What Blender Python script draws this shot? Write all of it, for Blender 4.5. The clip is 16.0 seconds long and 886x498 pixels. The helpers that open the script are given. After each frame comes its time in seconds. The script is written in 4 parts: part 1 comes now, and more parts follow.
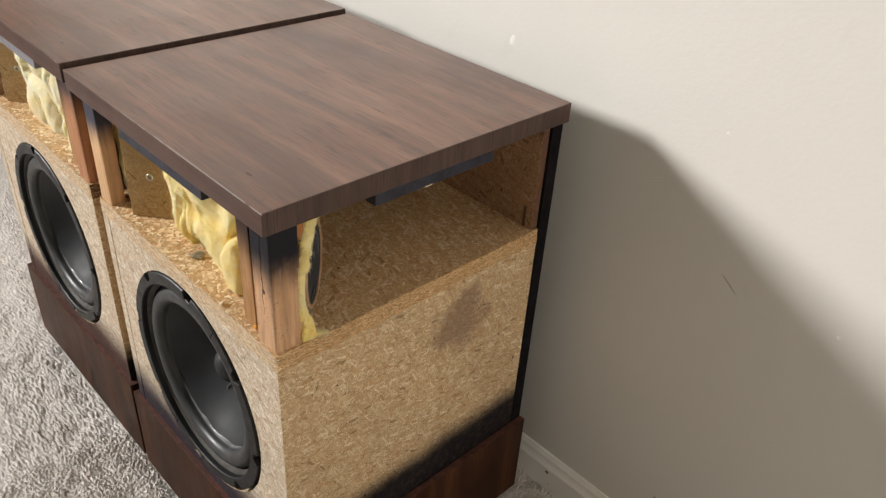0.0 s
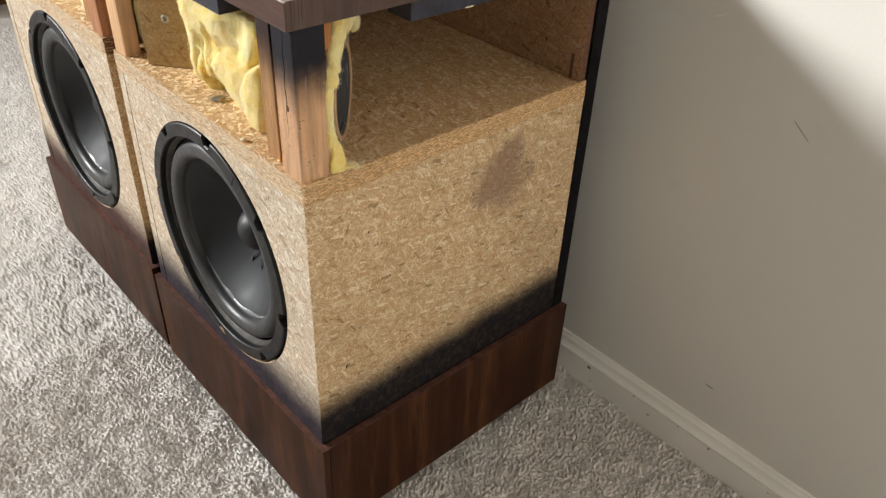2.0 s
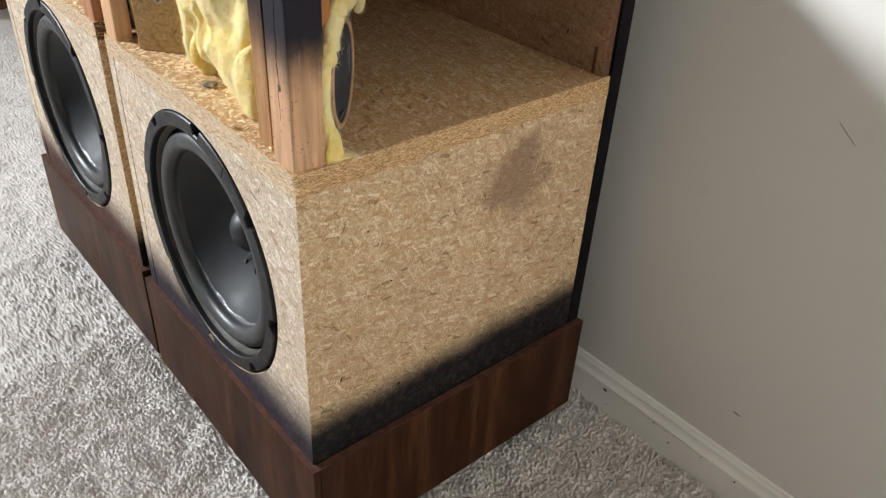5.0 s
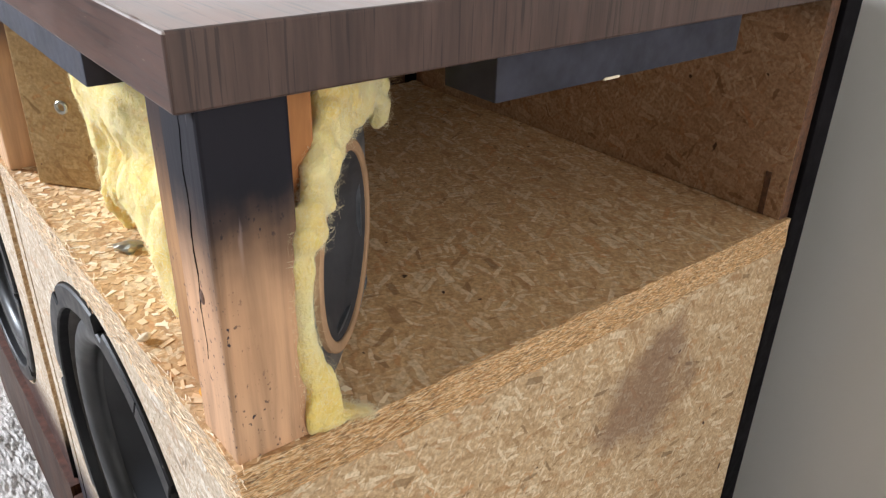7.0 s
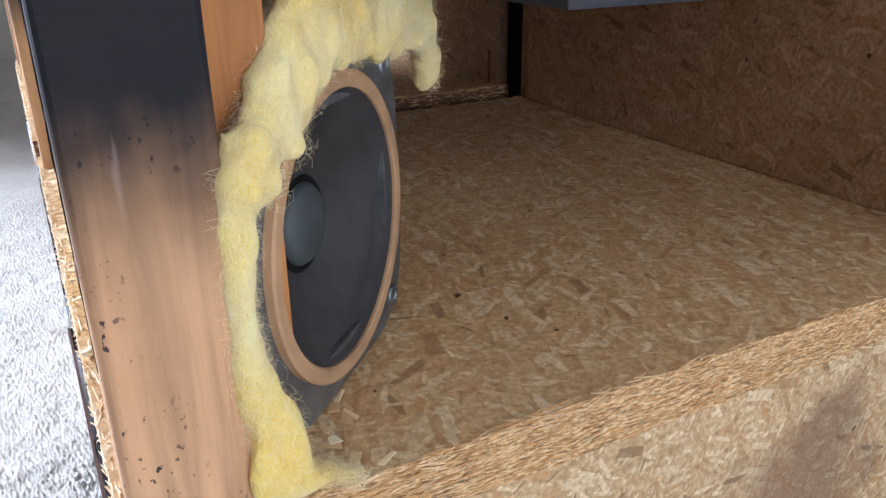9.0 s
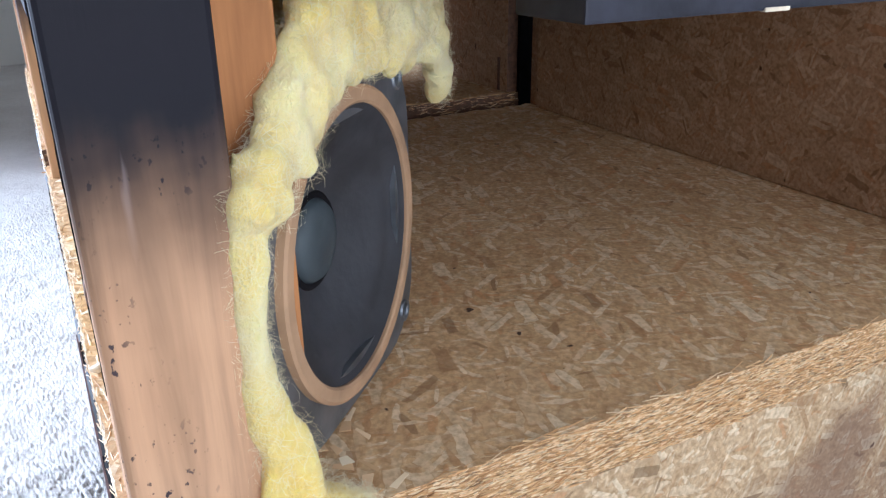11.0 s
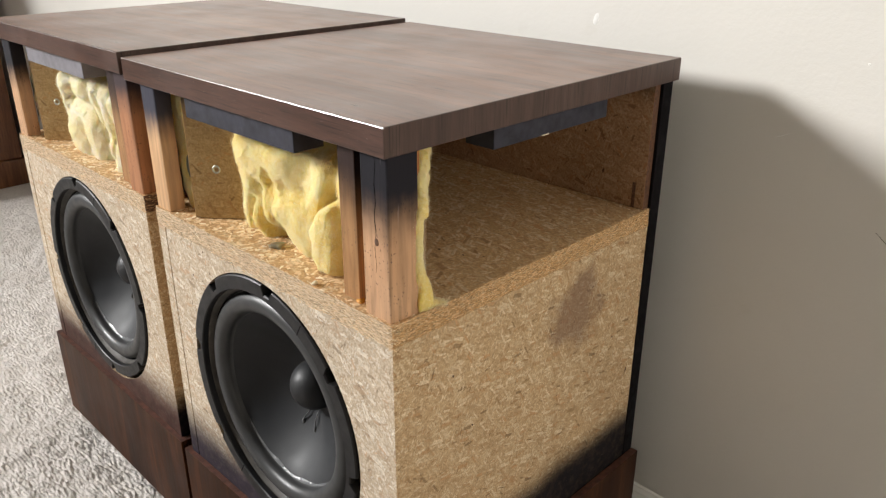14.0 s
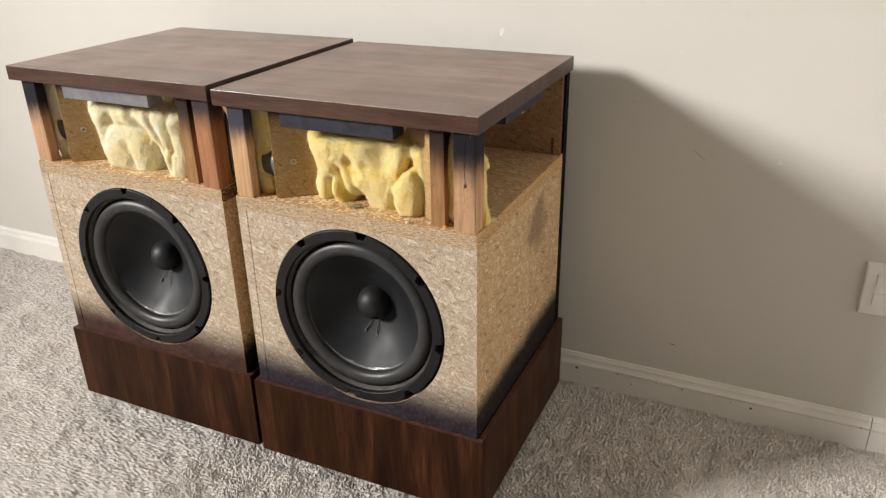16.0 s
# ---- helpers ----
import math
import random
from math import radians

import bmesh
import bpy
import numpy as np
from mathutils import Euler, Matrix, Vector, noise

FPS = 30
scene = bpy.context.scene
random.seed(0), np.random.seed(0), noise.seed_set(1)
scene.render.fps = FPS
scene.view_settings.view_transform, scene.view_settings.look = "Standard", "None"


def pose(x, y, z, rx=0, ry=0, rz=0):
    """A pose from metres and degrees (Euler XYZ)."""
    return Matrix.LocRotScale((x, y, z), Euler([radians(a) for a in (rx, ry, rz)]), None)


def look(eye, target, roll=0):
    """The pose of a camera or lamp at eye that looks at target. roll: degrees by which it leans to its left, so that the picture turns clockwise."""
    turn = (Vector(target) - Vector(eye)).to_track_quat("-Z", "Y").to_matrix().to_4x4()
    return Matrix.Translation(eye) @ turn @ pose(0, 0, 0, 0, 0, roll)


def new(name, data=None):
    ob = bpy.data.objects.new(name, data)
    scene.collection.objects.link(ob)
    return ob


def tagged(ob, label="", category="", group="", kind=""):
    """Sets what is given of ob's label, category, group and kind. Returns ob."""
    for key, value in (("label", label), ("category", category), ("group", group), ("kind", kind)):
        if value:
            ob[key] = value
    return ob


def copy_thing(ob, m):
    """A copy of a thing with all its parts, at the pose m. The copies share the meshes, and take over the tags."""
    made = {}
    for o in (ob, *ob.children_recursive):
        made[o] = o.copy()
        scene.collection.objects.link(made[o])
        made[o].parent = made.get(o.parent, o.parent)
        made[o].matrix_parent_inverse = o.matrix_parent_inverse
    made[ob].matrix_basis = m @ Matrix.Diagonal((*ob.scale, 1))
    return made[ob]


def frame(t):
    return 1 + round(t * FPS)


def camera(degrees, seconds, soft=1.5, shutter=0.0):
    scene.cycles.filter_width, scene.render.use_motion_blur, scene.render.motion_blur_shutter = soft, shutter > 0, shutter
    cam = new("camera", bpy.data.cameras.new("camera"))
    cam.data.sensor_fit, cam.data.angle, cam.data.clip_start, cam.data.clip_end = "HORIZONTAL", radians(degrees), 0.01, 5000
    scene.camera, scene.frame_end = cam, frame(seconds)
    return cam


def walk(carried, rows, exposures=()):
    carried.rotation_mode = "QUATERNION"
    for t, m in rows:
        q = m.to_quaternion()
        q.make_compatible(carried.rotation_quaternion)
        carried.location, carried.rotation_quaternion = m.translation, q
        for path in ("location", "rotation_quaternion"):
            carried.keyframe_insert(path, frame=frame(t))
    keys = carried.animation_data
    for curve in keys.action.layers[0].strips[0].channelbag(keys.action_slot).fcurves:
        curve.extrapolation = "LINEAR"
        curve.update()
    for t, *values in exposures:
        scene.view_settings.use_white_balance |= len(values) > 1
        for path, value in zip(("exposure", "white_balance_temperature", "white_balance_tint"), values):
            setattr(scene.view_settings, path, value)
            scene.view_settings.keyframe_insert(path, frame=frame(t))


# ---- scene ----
cam = camera(59.2, 16.0, soft=1.3)
PATH = [
    (0, (0.566, -0.331, 1.165), (-0.614, 0.866, 0.082), 3.8),
    (0.5, (0.57, -0.323, 1.126), (-0.624, 0.854, 0.035), 3.2),
    (1, (0.565, -0.329, 1.089), (-0.64, 0.827, -0.011), 2.7),
    (1.5, (0.57, -0.337, 1.039), (-0.637, 0.799, -0.081), 2.6),
    (2, (0.569, -0.343, 0.996), (-0.62, 0.773, -0.162), 2.6),
    (2.5, (0.578, -0.365, 0.947), (-0.585, 0.737, -0.25), 2.8),
    (3, (0.59, -0.381, 0.907), (-0.539, 0.704, -0.338), 3.1),
    (3.5, (0.596, -0.386, 0.896), (-0.507, 0.685, -0.384), 3.4),
    (4, (0.596, -0.389, 0.903), (-0.519, 0.677, -0.371), 3.6),
    (4.5, (0.589, -0.358, 0.932), (-0.581, 0.725, -0.276), 3.5),
    (5, (0.534, -0.299, 0.934), (-0.702, 0.81, -0.18), 3.3),
    (5.2, (0.492, -0.268, 0.93), (-0.765, 0.855, -0.147), 3.2),
    (7.3, (0.221, -0.064, 0.814), (-1.193, 1.03, -0.084), 0.7),
    (7.5, (0.216, -0.053, 0.803), (-1.229, 1.012, -0.079), 0.5),
    (8, (0.202, -0.036, 0.781), (-1.314, 0.966, -0.053), -0.1),
    (8.5, (0.188, -0.013, 0.77), (-1.393, 0.911, -0.034), -0.4),
    (9, (0.172, 0.006, 0.75), (-1.453, 0.881, -0.02), -0.6),
    (9.2, (0.167, 0.01, 0.747), (-1.47, 0.872, -0.012), -0.6),
    (11.3, (0.166, 0.005, 0.756), (-1.47, 0.867, -0.006), -0.8),
    (11.5, (0.178, -0.006, 0.763), (-1.443, 0.883, -0.001), -0.6),
    (12, (0.216, -0.053, 0.784), (-1.34, 0.948, 0.023), 0.0),
    (12.5, (0.253, -0.107, 0.812), (-1.235, 0.992, 0.051), 0.1),
    (13, (0.296, -0.179, 0.855), (-1.118, 1.003, 0.077), 0.2),
    (13.5, (0.368, -0.273, 0.877), (-0.99, 0.967, 0.09), -0.1),
    (14, (0.459, -0.401, 0.936), (-0.837, 0.903, 0.148), -0.0),
    (14.5, (0.527, -0.523, 0.98), (-0.676, 0.867, 0.191), -0.1),
    (15, (0.502, -0.664, 1.03), (-0.548, 0.843, 0.239), -0.2),
    (15.5, (0.444, -0.849, 1.046), (-0.438, 0.753, 0.236), -0.5),
    (16, (0.405, -0.993, 1.07), (-0.374, 0.648, 0.234), -1.1),
]
EXPOSURES = [(0.0, -0.19, 6600, 10), (1.0, -0.10, 6700, 10), (2.0, 0.1, 6400, 8), (3.5, 0.12, 6150, 6), (4.2, 0.12, 6200, 7), (5.2, 0.12, 5930, 8), (7.3, 0.44, 5700, 10), (8.0, 0.54, 5080, 7), (8.5, 0.60, 5050, 7), (9.2, 0.67, 5280, 11), (11.4, 0.86, 4750, 9), (12.0, 0.65, 4620, 6), (12.5, 0.42, 4830, 3), (13.0, 0.06, 5650, 6), (13.5, 0.0, 6250, 8), (14.2, -0.08, 6500, 10), (15.0, -0.18, 6600, 11), (16.0, -0.24, 6750, 11)]
walk(cam, [(t, look(eye, target, roll)) for t, eye, target, roll in PATH], EXPOSURES)

# ---- world and light ----
world = bpy.data.worlds.new("world")
scene.world = world
world.use_nodes = True
sky = world.node_tree.nodes.new("ShaderNodeTexSky")
sky.sky_type, sky.sun_disc = "NISHITA", False
sky.sun_elevation, sky.sun_rotation = radians(40), radians(230)
world.node_tree.links.new(sky.outputs[0], world.node_tree.nodes["Background"].inputs[0])
world.node_tree.nodes["Background"].inputs[1].default_value = 0.1
WINDOW = (-4.20, -3.20, 2.62, 1.00, 1.05)  # centre x, wall y, centre z, width, height
lamp = bpy.data.lights.new("window_daylight", "AREA")
lamp.shape, lamp.size, lamp.size_y, lamp.energy = "RECTANGLE", WINDOW[3], WINDOW[4], 92.0
lamp.spread = radians(70)
lamp.color = (1.0, 0.985, 0.97)
lamp_ob = new("window_daylight", lamp)
lamp_ob.matrix_world = look((WINDOW[0], WINDOW[1] - 0.02, WINDOW[2]), (0.6, 0.2, 0.5))
# Unseen fill lamp added on the right, standing in for bounced room light.
SIDE_FILL = (2.00, 0.02, 1.15, 0.96, 1.40)  # wall x, centre y, centre z, width, height
side_lamp = bpy.data.lights.new("side_fill_light", "AREA")
side_lamp.shape, side_lamp.size, side_lamp.size_y, side_lamp.energy = "RECTANGLE", SIDE_FILL[3], SIDE_FILL[4], 6.0
side_lamp.spread = radians(100)
side_lamp.color = (1.0, 0.885, 0.72)
side_ob = new("side_fill_light", side_lamp)
side_ob.matrix_world = look((SIDE_FILL[0] + 0.02, SIDE_FILL[1], SIDE_FILL[2]), (0, SIDE_FILL[1], 0.8))


# ---- materials ----
class Mat:
    """A small wrapper for node materials."""

    def __init__(self, name):
        self.m = bpy.data.materials.new(name)
        self.m.use_nodes = True
        self.t = self.m.node_tree
        self.b = self.t.nodes["Principled BSDF"]
        self.co = self.t.nodes.new("ShaderNodeTexCoord").outputs["Object"]

    def put(self, sock, v):
        if isinstance(v, bpy.types.NodeSocket):
            self.t.links.new(v, sock)
        elif isinstance(v, (tuple, list)) and sock.type == "RGBA":
            sock.default_value = (*v[:3], 1)
        else:
            sock.default_value = v

    def node(self, kind, ins=(), out=0):
        n = self.t.nodes.new(kind)
        for k, v in dict(ins).items():
            self.put(n.inputs[k], v)
        return n, n.outputs[out]

    def noise(self, scale, detail=3.0, vec=None, rough=0.5, distort=0.0):
        return self.node("ShaderNodeTexNoise", {"Vector": vec or self.co, "Scale": scale, "Detail": detail, "Roughness": rough, "Distortion": distort})[1]

    def mapped(self, rot=(0, 0, 0), scale=(1, 1, 1), loc=(0, 0, 0), vec=None):
        return self.node("ShaderNodeMapping", {"Vector": vec or self.co, "Rotation": [radians(a) for a in rot], "Scale": scale, "Location": loc})[1]

    def voronoi(self, vec, scale=1.0):
        n, _ = self.node("ShaderNodeTexVoronoi", {"Vector": vec, "Scale": scale})
        return n.outputs["Distance"], n.outputs["Color"]

    def math(self, op, a, b=0.0):
        n = self.t.nodes.new("ShaderNodeMath")
        n.operation = op
        self.put(n.inputs[0], a), self.put(n.inputs[1], b)
        return n.outputs[0]

    def axis(self, n, vec=None):
        return self.node("ShaderNodeSeparateXYZ", {0: vec or self.co}, n)[1]

    def channel(self, col, n):
        return self.node("ShaderNodeSeparateColor", {0: col}, n)[1]

    def ramp(self, fac, *stops):
        n, out = self.node("ShaderNodeValToRGB", {0: fac})
        e = n.color_ramp.elements
        while len(e) < len(stops):
            e.new(0.5)
        for el, (p, c) in zip(e, stops):
            el.position = p
            el.color = (*c, 1) if isinstance(c, tuple) else (c, c, c, 1)
        return out

    def span(self, v, a, b):
        """0 at a, 1 at b, smooth."""
        n, out = self.node("ShaderNodeMapRange", {0: v, 1: a, 2: b, 3: 0.0, 4: 1.0})
        n.interpolation_type = "SMOOTHSTEP"
        return out

    def mix(self, f, a, b, blend="MIX"):
        n = self.t.nodes.new("ShaderNodeMix")
        n.data_type, n.blend_type = "RGBA", blend
        self.put(n.inputs[0], f), self.put(n.inputs[6], a), self.put(n.inputs[7], b)
        return n.outputs[2]

    def done(self, base, rough=0.6, height=None, strength=0.3, dist=0.002, **other):
        self.put(self.b.inputs["Base Color"], base)
        self.put(self.b.inputs["Roughness"], rough)
        for k, v in other.items():
            self.put(self.b.inputs[k.replace("_", " ")], v)
        if height is not None:
            self.put(self.b.inputs["Normal"], self.node("ShaderNodeBump", {"Height": height, "Strength": strength, "Distance": dist})[1])
        return self.m


def chips(m, cell, low, mid, high, plane, dense=0.5):
    """Fine fibres under angular wood flakes lying every way in the plane of the board: colour and height."""
    a, b = plane
    flat = m.node("ShaderNodeCombineXYZ", {0: m.axis(a), 1: m.axis(b)})[1]
    wob = m.node("ShaderNodeVectorMath", {0: m.node("ShaderNodeTexNoise", {"Vector": flat, "Scale": 1.1 / cell, "Detail": 3.0}, 1)[1], 1: (cell * 0.42,) * 3})
    wob[0].operation = "MULTIPLY"
    warp = m.node("ShaderNodeVectorMath", {0: flat, 1: wob[1]})
    warp[0].operation = "ADD"
    fib = None
    for i, turn in enumerate((15, 75, 130)):
        f = m.noise(1.0, 5, m.mapped((0, 0, 0), (2.0 / cell, 0.55 / cell, 1), (i, 2 * i, 0), m.mapped((0, 0, turn), vec=warp[1])), 0.68)
        fib = f if fib is None else m.mix(0.5, fib, f)
    soft = tuple((p + q) / 2 for p, q in zip(low, mid))
    pale = tuple((p + q) / 2 for p, q in zip(mid, high))
    amber = (mid[0] * 1.02, mid[1] * 0.80, mid[2] * 0.66)
    col = m.ramp(fib, (0.30, low), (0.40, soft), (0.51, mid), (0.66, pale))
    hgt = fib
    for i, turn in enumerate((8, 62, 118, 37, 150, 92, 20, 105)):
        k = (2.2, 1.8, 1.4, 1.5, 1.2, 1.0, 1.3, 0.75)[i] / cell
        n, _ = m.node("ShaderNodeTexVoronoi", {"Vector": m.mapped((0, 0, 0), (k, k * (0.17, 0.26, 0.20, 0.32)[i % 4], 1), (3.1 * i, 1.7 * i, 0), m.mapped((0, 0, turn), vec=warp[1])), "Scale": 1.0})
        n.voronoi_dimensions, n.distance = "2D", ("MANHATTAN", "CHEBYCHEV", "EUCLIDEAN")[i % 3]
        d, c = n.outputs["Distance"], n.outputs["Color"]
        r, g, bl = m.channel(c, 0), m.channel(c, 1), m.channel(c, 2)
        kept = m.math("GREATER_THAN", g, 1 - dense)
        size = m.math("ADD", 0.14, m.math("MULTIPLY", bl, 0.26))
        lid = m.math("MULTIPLY", kept, m.math("LESS_THAN", d, size))
        rim = m.math("MULTIPLY", kept, m.math("LESS_THAN", d, m.math("ADD", size, 0.05)))
        here = m.ramp(r, (0.0, tuple(v * 0.55 for v in low)), (0.04, low), (0.10, amber), (0.22, soft), (0.42, mid), (0.68, pale), (1.0, high))
        col = m.mix(m.math("MULTIPLY", rim, 0.20), col, low)
        col = m.mix(m.math("MULTIPLY", lid, 0.66), col, here)
        hgt = m.mix(lid, hgt, m.math("ADD", 0.35, m.math("MULTIPLY", r, 0.5)))
    col = m.mix(0.55, col, m.ramp(fib, (0.32, (0.62, 0.56, 0.50)), (0.50, (1, 1, 1))), "MULTIPLY")
    return col, hgt


def particleboard(name, cell=0.0048, low=(0.27, 0.165, 0.085), mid=(0.55, 0.385, 0.22), high=(0.86, 0.73, 0.53), paint=None, fade=(0.235, 0.292), stain=None, rough=0.72, tint=None, plane=(1, 2), dense=0.50, rise=0.0):
    m = Mat(name)
    col, hgt = chips(m, cell, low, mid, high, plane, dense)
    col = m.mix(m.ramp(m.noise(420, 3), (0.30, 0.45), (0.6, 0.0)), col, tuple(v * 0.55 for v in low))
    col = m.mix(0.35, col, m.ramp(m.noise(7, 3), (0.3, (0.62, 0.60, 0.58)), (0.7, (1.0, 1.0, 0.98))), "MULTIPLY")
    specks = m.span(m.noise(95, 2, m.mapped((0, 0, 0), (1, 1, 0.8), (4, 2, 1))), 0.735, 0.76)
    col = m.mix(specks, col, (0.075, 0.04, 0.025))
    if tint:
        col = m.mix(0.5, col, tint, "MULTIPLY")
    if stain:
        y0, z0, ry, rz, shade = stain
        dy = m.math("DIVIDE", m.math("SUBTRACT", m.axis(1), y0), ry)
        dz = m.math("DIVIDE", m.math("SUBTRACT", m.axis(2), z0), rz)
        dy = m.math("SUBTRACT", dy, m.math("MULTIPLY", dz, 0.08))
        far = m.math("SQRT", m.math("ADD", m.math("MULTIPLY", dy, dy), m.math("MULTIPLY", dz, dz)))
        far = m.math("ADD", far, m.math("MULTIPLY", m.math("SUBTRACT", m.noise(28, 4), 0.5), 1.5))
        col = m.mix(m.math("MULTIPLY", m.math("SUBTRACT", 1.0, m.span(far, 0.45, 1.1)), 0.62), col, shade)
    gloss = rough
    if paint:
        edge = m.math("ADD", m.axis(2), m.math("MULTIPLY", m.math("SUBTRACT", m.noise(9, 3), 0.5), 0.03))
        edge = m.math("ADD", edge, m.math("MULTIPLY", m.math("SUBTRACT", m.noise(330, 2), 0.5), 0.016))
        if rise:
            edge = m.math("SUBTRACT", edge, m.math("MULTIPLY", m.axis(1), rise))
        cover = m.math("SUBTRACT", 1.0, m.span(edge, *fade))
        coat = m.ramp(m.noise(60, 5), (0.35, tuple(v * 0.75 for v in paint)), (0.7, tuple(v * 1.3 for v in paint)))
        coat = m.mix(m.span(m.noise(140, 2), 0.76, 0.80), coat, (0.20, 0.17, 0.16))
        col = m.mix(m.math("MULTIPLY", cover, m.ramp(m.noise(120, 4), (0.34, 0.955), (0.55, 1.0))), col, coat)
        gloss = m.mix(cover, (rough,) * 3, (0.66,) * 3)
    return m.done(col, gloss, m.math("ADD", hgt, m.math("MULTIPLY", m.noise(900, 2), 0.3)), 0.28, 0.0006, Specular_IOR_Level=0.12)


def torn_edge(name, along, shade=0.98, grey=0.0):
    """The rough sawn edge of a particleboard: long fibres along one axis."""
    m = Mat(name)
    sc = [1.0, 1.0, 1.0]
    sc[along] = 0.20
    v = m.mapped((4, 6, 5), sc)
    d, c = m.voronoi(v, 2100.0)
    r = m.channel(c, 0)
    n = m.noise(700, 6, v, 0.72)
    col = m.ramp(r, (0.0, (0.36 * shade, 0.185 * shade, 0.07 * shade)), (0.45, (0.68 * shade, 0.40 * shade, 0.165 * shade)), (1.0, (0.88 * shade, 0.70 * shade, 0.44 * shade)))
    col = m.mix(m.ramp(n, (0.36, 0.8), (0.50, 0.0)), col, (0.13, 0.065, 0.028))
    if grey:
        col = m.mix(grey, col, m.ramp(n, (0.36, (0.34, 0.25, 0.16)), (0.62, (0.86, 0.76, 0.60))))
    return m.done(col, 0.85, m.math("ADD", m.math("MULTIPLY", r, 0.8), n), 0.9, 0.002)


def veneer(name, along, dark, mid, pale, rough=0.34, scale=1.0, wear=0.0, coat=0.0, spec=0.38, scuffs=False):
    """Walnut laminate with the grain along one axis."""
    m = Mat(name)
    sc = [1.0, 1.0, 1.0]
    sc[along] = 0.085
    v = m.mapped((0, 0, 0), sc)
    bend = m.mapped((0, 0, 0), [s * 0.6 for s in sc], (2, 5, 1))
    broad = m.noise(52 * scale, 5, bend, 0.6, 0.9)
    fine = m.noise(210 * scale, 4, v, 0.6)
    pores = m.noise(620, 2, m.mapped((0, 0, 0), [s if s == 1 else 0.03 for s in sc]), 0.5)
    col = m.ramp(broad, (0.30, dark), (0.5, mid), (0.72, pale))
    col = m.mix(m.ramp(fine, (0.35, 0.42), (0.62, 0.0)), col, tuple(v * 0.6 for v in dark))
    col = m.mix(m.ramp(pores, (0.34, 0.65), (0.42, 0.0)), col, tuple(v * 0.35 for v in dark))
    smudge = m.noise(11, 4)
    if scuffs:
        col = m.mix(m.math("MULTIPLY", m.span(m.noise(34, 3, m.mapped((0, 0, 0), (0.6, 1, 1), (3, 1, 0))), 0.66, 0.74), 0.45), col, tuple(v * 0.6 for v in dark))
    gl = m.ramp(m.mix(0.4, smudge, fine), (0.3, rough * 0.8), (0.7, rough * 1.3))
    if wear:
        spots = m.span(m.noise(520, 4, m.mapped((0, 0, 0), (0.22, 1, 1)), 0.7), 0.62, 0.72)
        col = m.mix(m.math("MULTIPLY", spots, wear), col, (0.45, 0.36, 0.30))
    return m.done(col, gl, m.math("ADD", m.math("MULTIPLY", pores, 0.6), m.math("MULTIPLY", fine, 0.3)), 0.12, 0.0006, Coat_Weight=coat, Coat_Roughness=0.25, Specular_IOR_Level=spec)


def pine(name, tone=(0.47, 0.285, 0.16), paint=(0.010, 0.009, 0.014), fade=(0.656, 0.716), along=2, specks=True):
    """Bare pine whose upper end is sprayed dark."""
    m = Mat(name)
    sc = [1.0, 1.0, 1.0]
    sc[along] = 0.07
    v = m.mapped((0, 0, 0), sc)
    g = m.noise(95, 5, v, 0.6, 0.4)
    col = m.ramp(g, (0.3, tuple(c * 0.62 for c in tone)), (0.5, tone), (0.75, tuple(min(1, c * 1.28) for c in tone)))
    col = m.mix(0.45, col, m.ramp(m.noise(14, 3), (0.3, (0.72, 0.60, 0.52)), (0.7, (1, 1, 1))), "MULTIPLY")
    if specks:
        s = m.math("MULTIPLY", m.span(m.noise(520, 2, m.mapped((0, 0, 0), (1, 1, 0.7))), 0.635, 0.70), m.span(m.noise(22, 2), 0.40, 0.58))
        col = m.mix(s, col, (0.05, 0.035, 0.04))
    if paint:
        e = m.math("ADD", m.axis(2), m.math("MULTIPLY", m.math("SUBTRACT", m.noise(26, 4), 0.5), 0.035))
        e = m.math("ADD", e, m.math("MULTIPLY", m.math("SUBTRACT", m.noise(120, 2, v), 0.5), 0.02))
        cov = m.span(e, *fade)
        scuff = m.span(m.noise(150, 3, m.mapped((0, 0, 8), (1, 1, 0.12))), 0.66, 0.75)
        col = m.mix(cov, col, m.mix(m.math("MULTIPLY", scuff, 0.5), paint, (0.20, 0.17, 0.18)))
    return m.done(col, 0.62, g, 0.3, 0.0012, Specular_IOR_Level=0.2)


def plain(name, col, rough=0.5, var=0.25, scale=40, bump=0.15, bscale=200, metal=0.0, dist=0.001, spec=0.5):
    m = Mat(name)
    c = m.ramp(m.noise(scale, 4), (0.3, tuple(v * (1 - var) for v in col)), (0.7, tuple(min(1, v * (1 + var)) for v in col)))
    r = m.ramp(m.noise(scale * 1.7, 3), (0.3, rough * 0.85), (0.7, min(1, rough * 1.15)))
    return m.done(c, r, m.noise(bscale, 3), bump, dist, Metallic=metal, Specular_IOR_Level=spec)


def wool_material(name, deep, pale):
    m = Mat(name)
    big = m.noise(24, 4, None, 0.6)
    fib = m.noise(420, 5, m.mapped((30, 20, 10), (1, 0.25, 0.5)), 0.65)
    fib2 = m.noise(300, 5, m.mapped((70, 40, 80), (0.3, 1, 0.6)), 0.65)
    col = m.ramp(big, (0.34, deep), (0.66, pale))
    col = m.mix(0.35, col, m.ramp(m.mix(0.5, fib, fib2), (0.3, (0.72, 0.62, 0.42)), (0.65, (1, 1, 1))), "MULTIPLY")
    return m.done(col, 0.95, m.math("ADD", fib, fib2), 0.8, 0.004, Subsurface_Weight=0.45, Subsurface_Radius=(0.02, 0.016, 0.007), Subsurface_Scale=0.6, Specular_IOR_Level=0.15, Sheen_Weight=0.25)


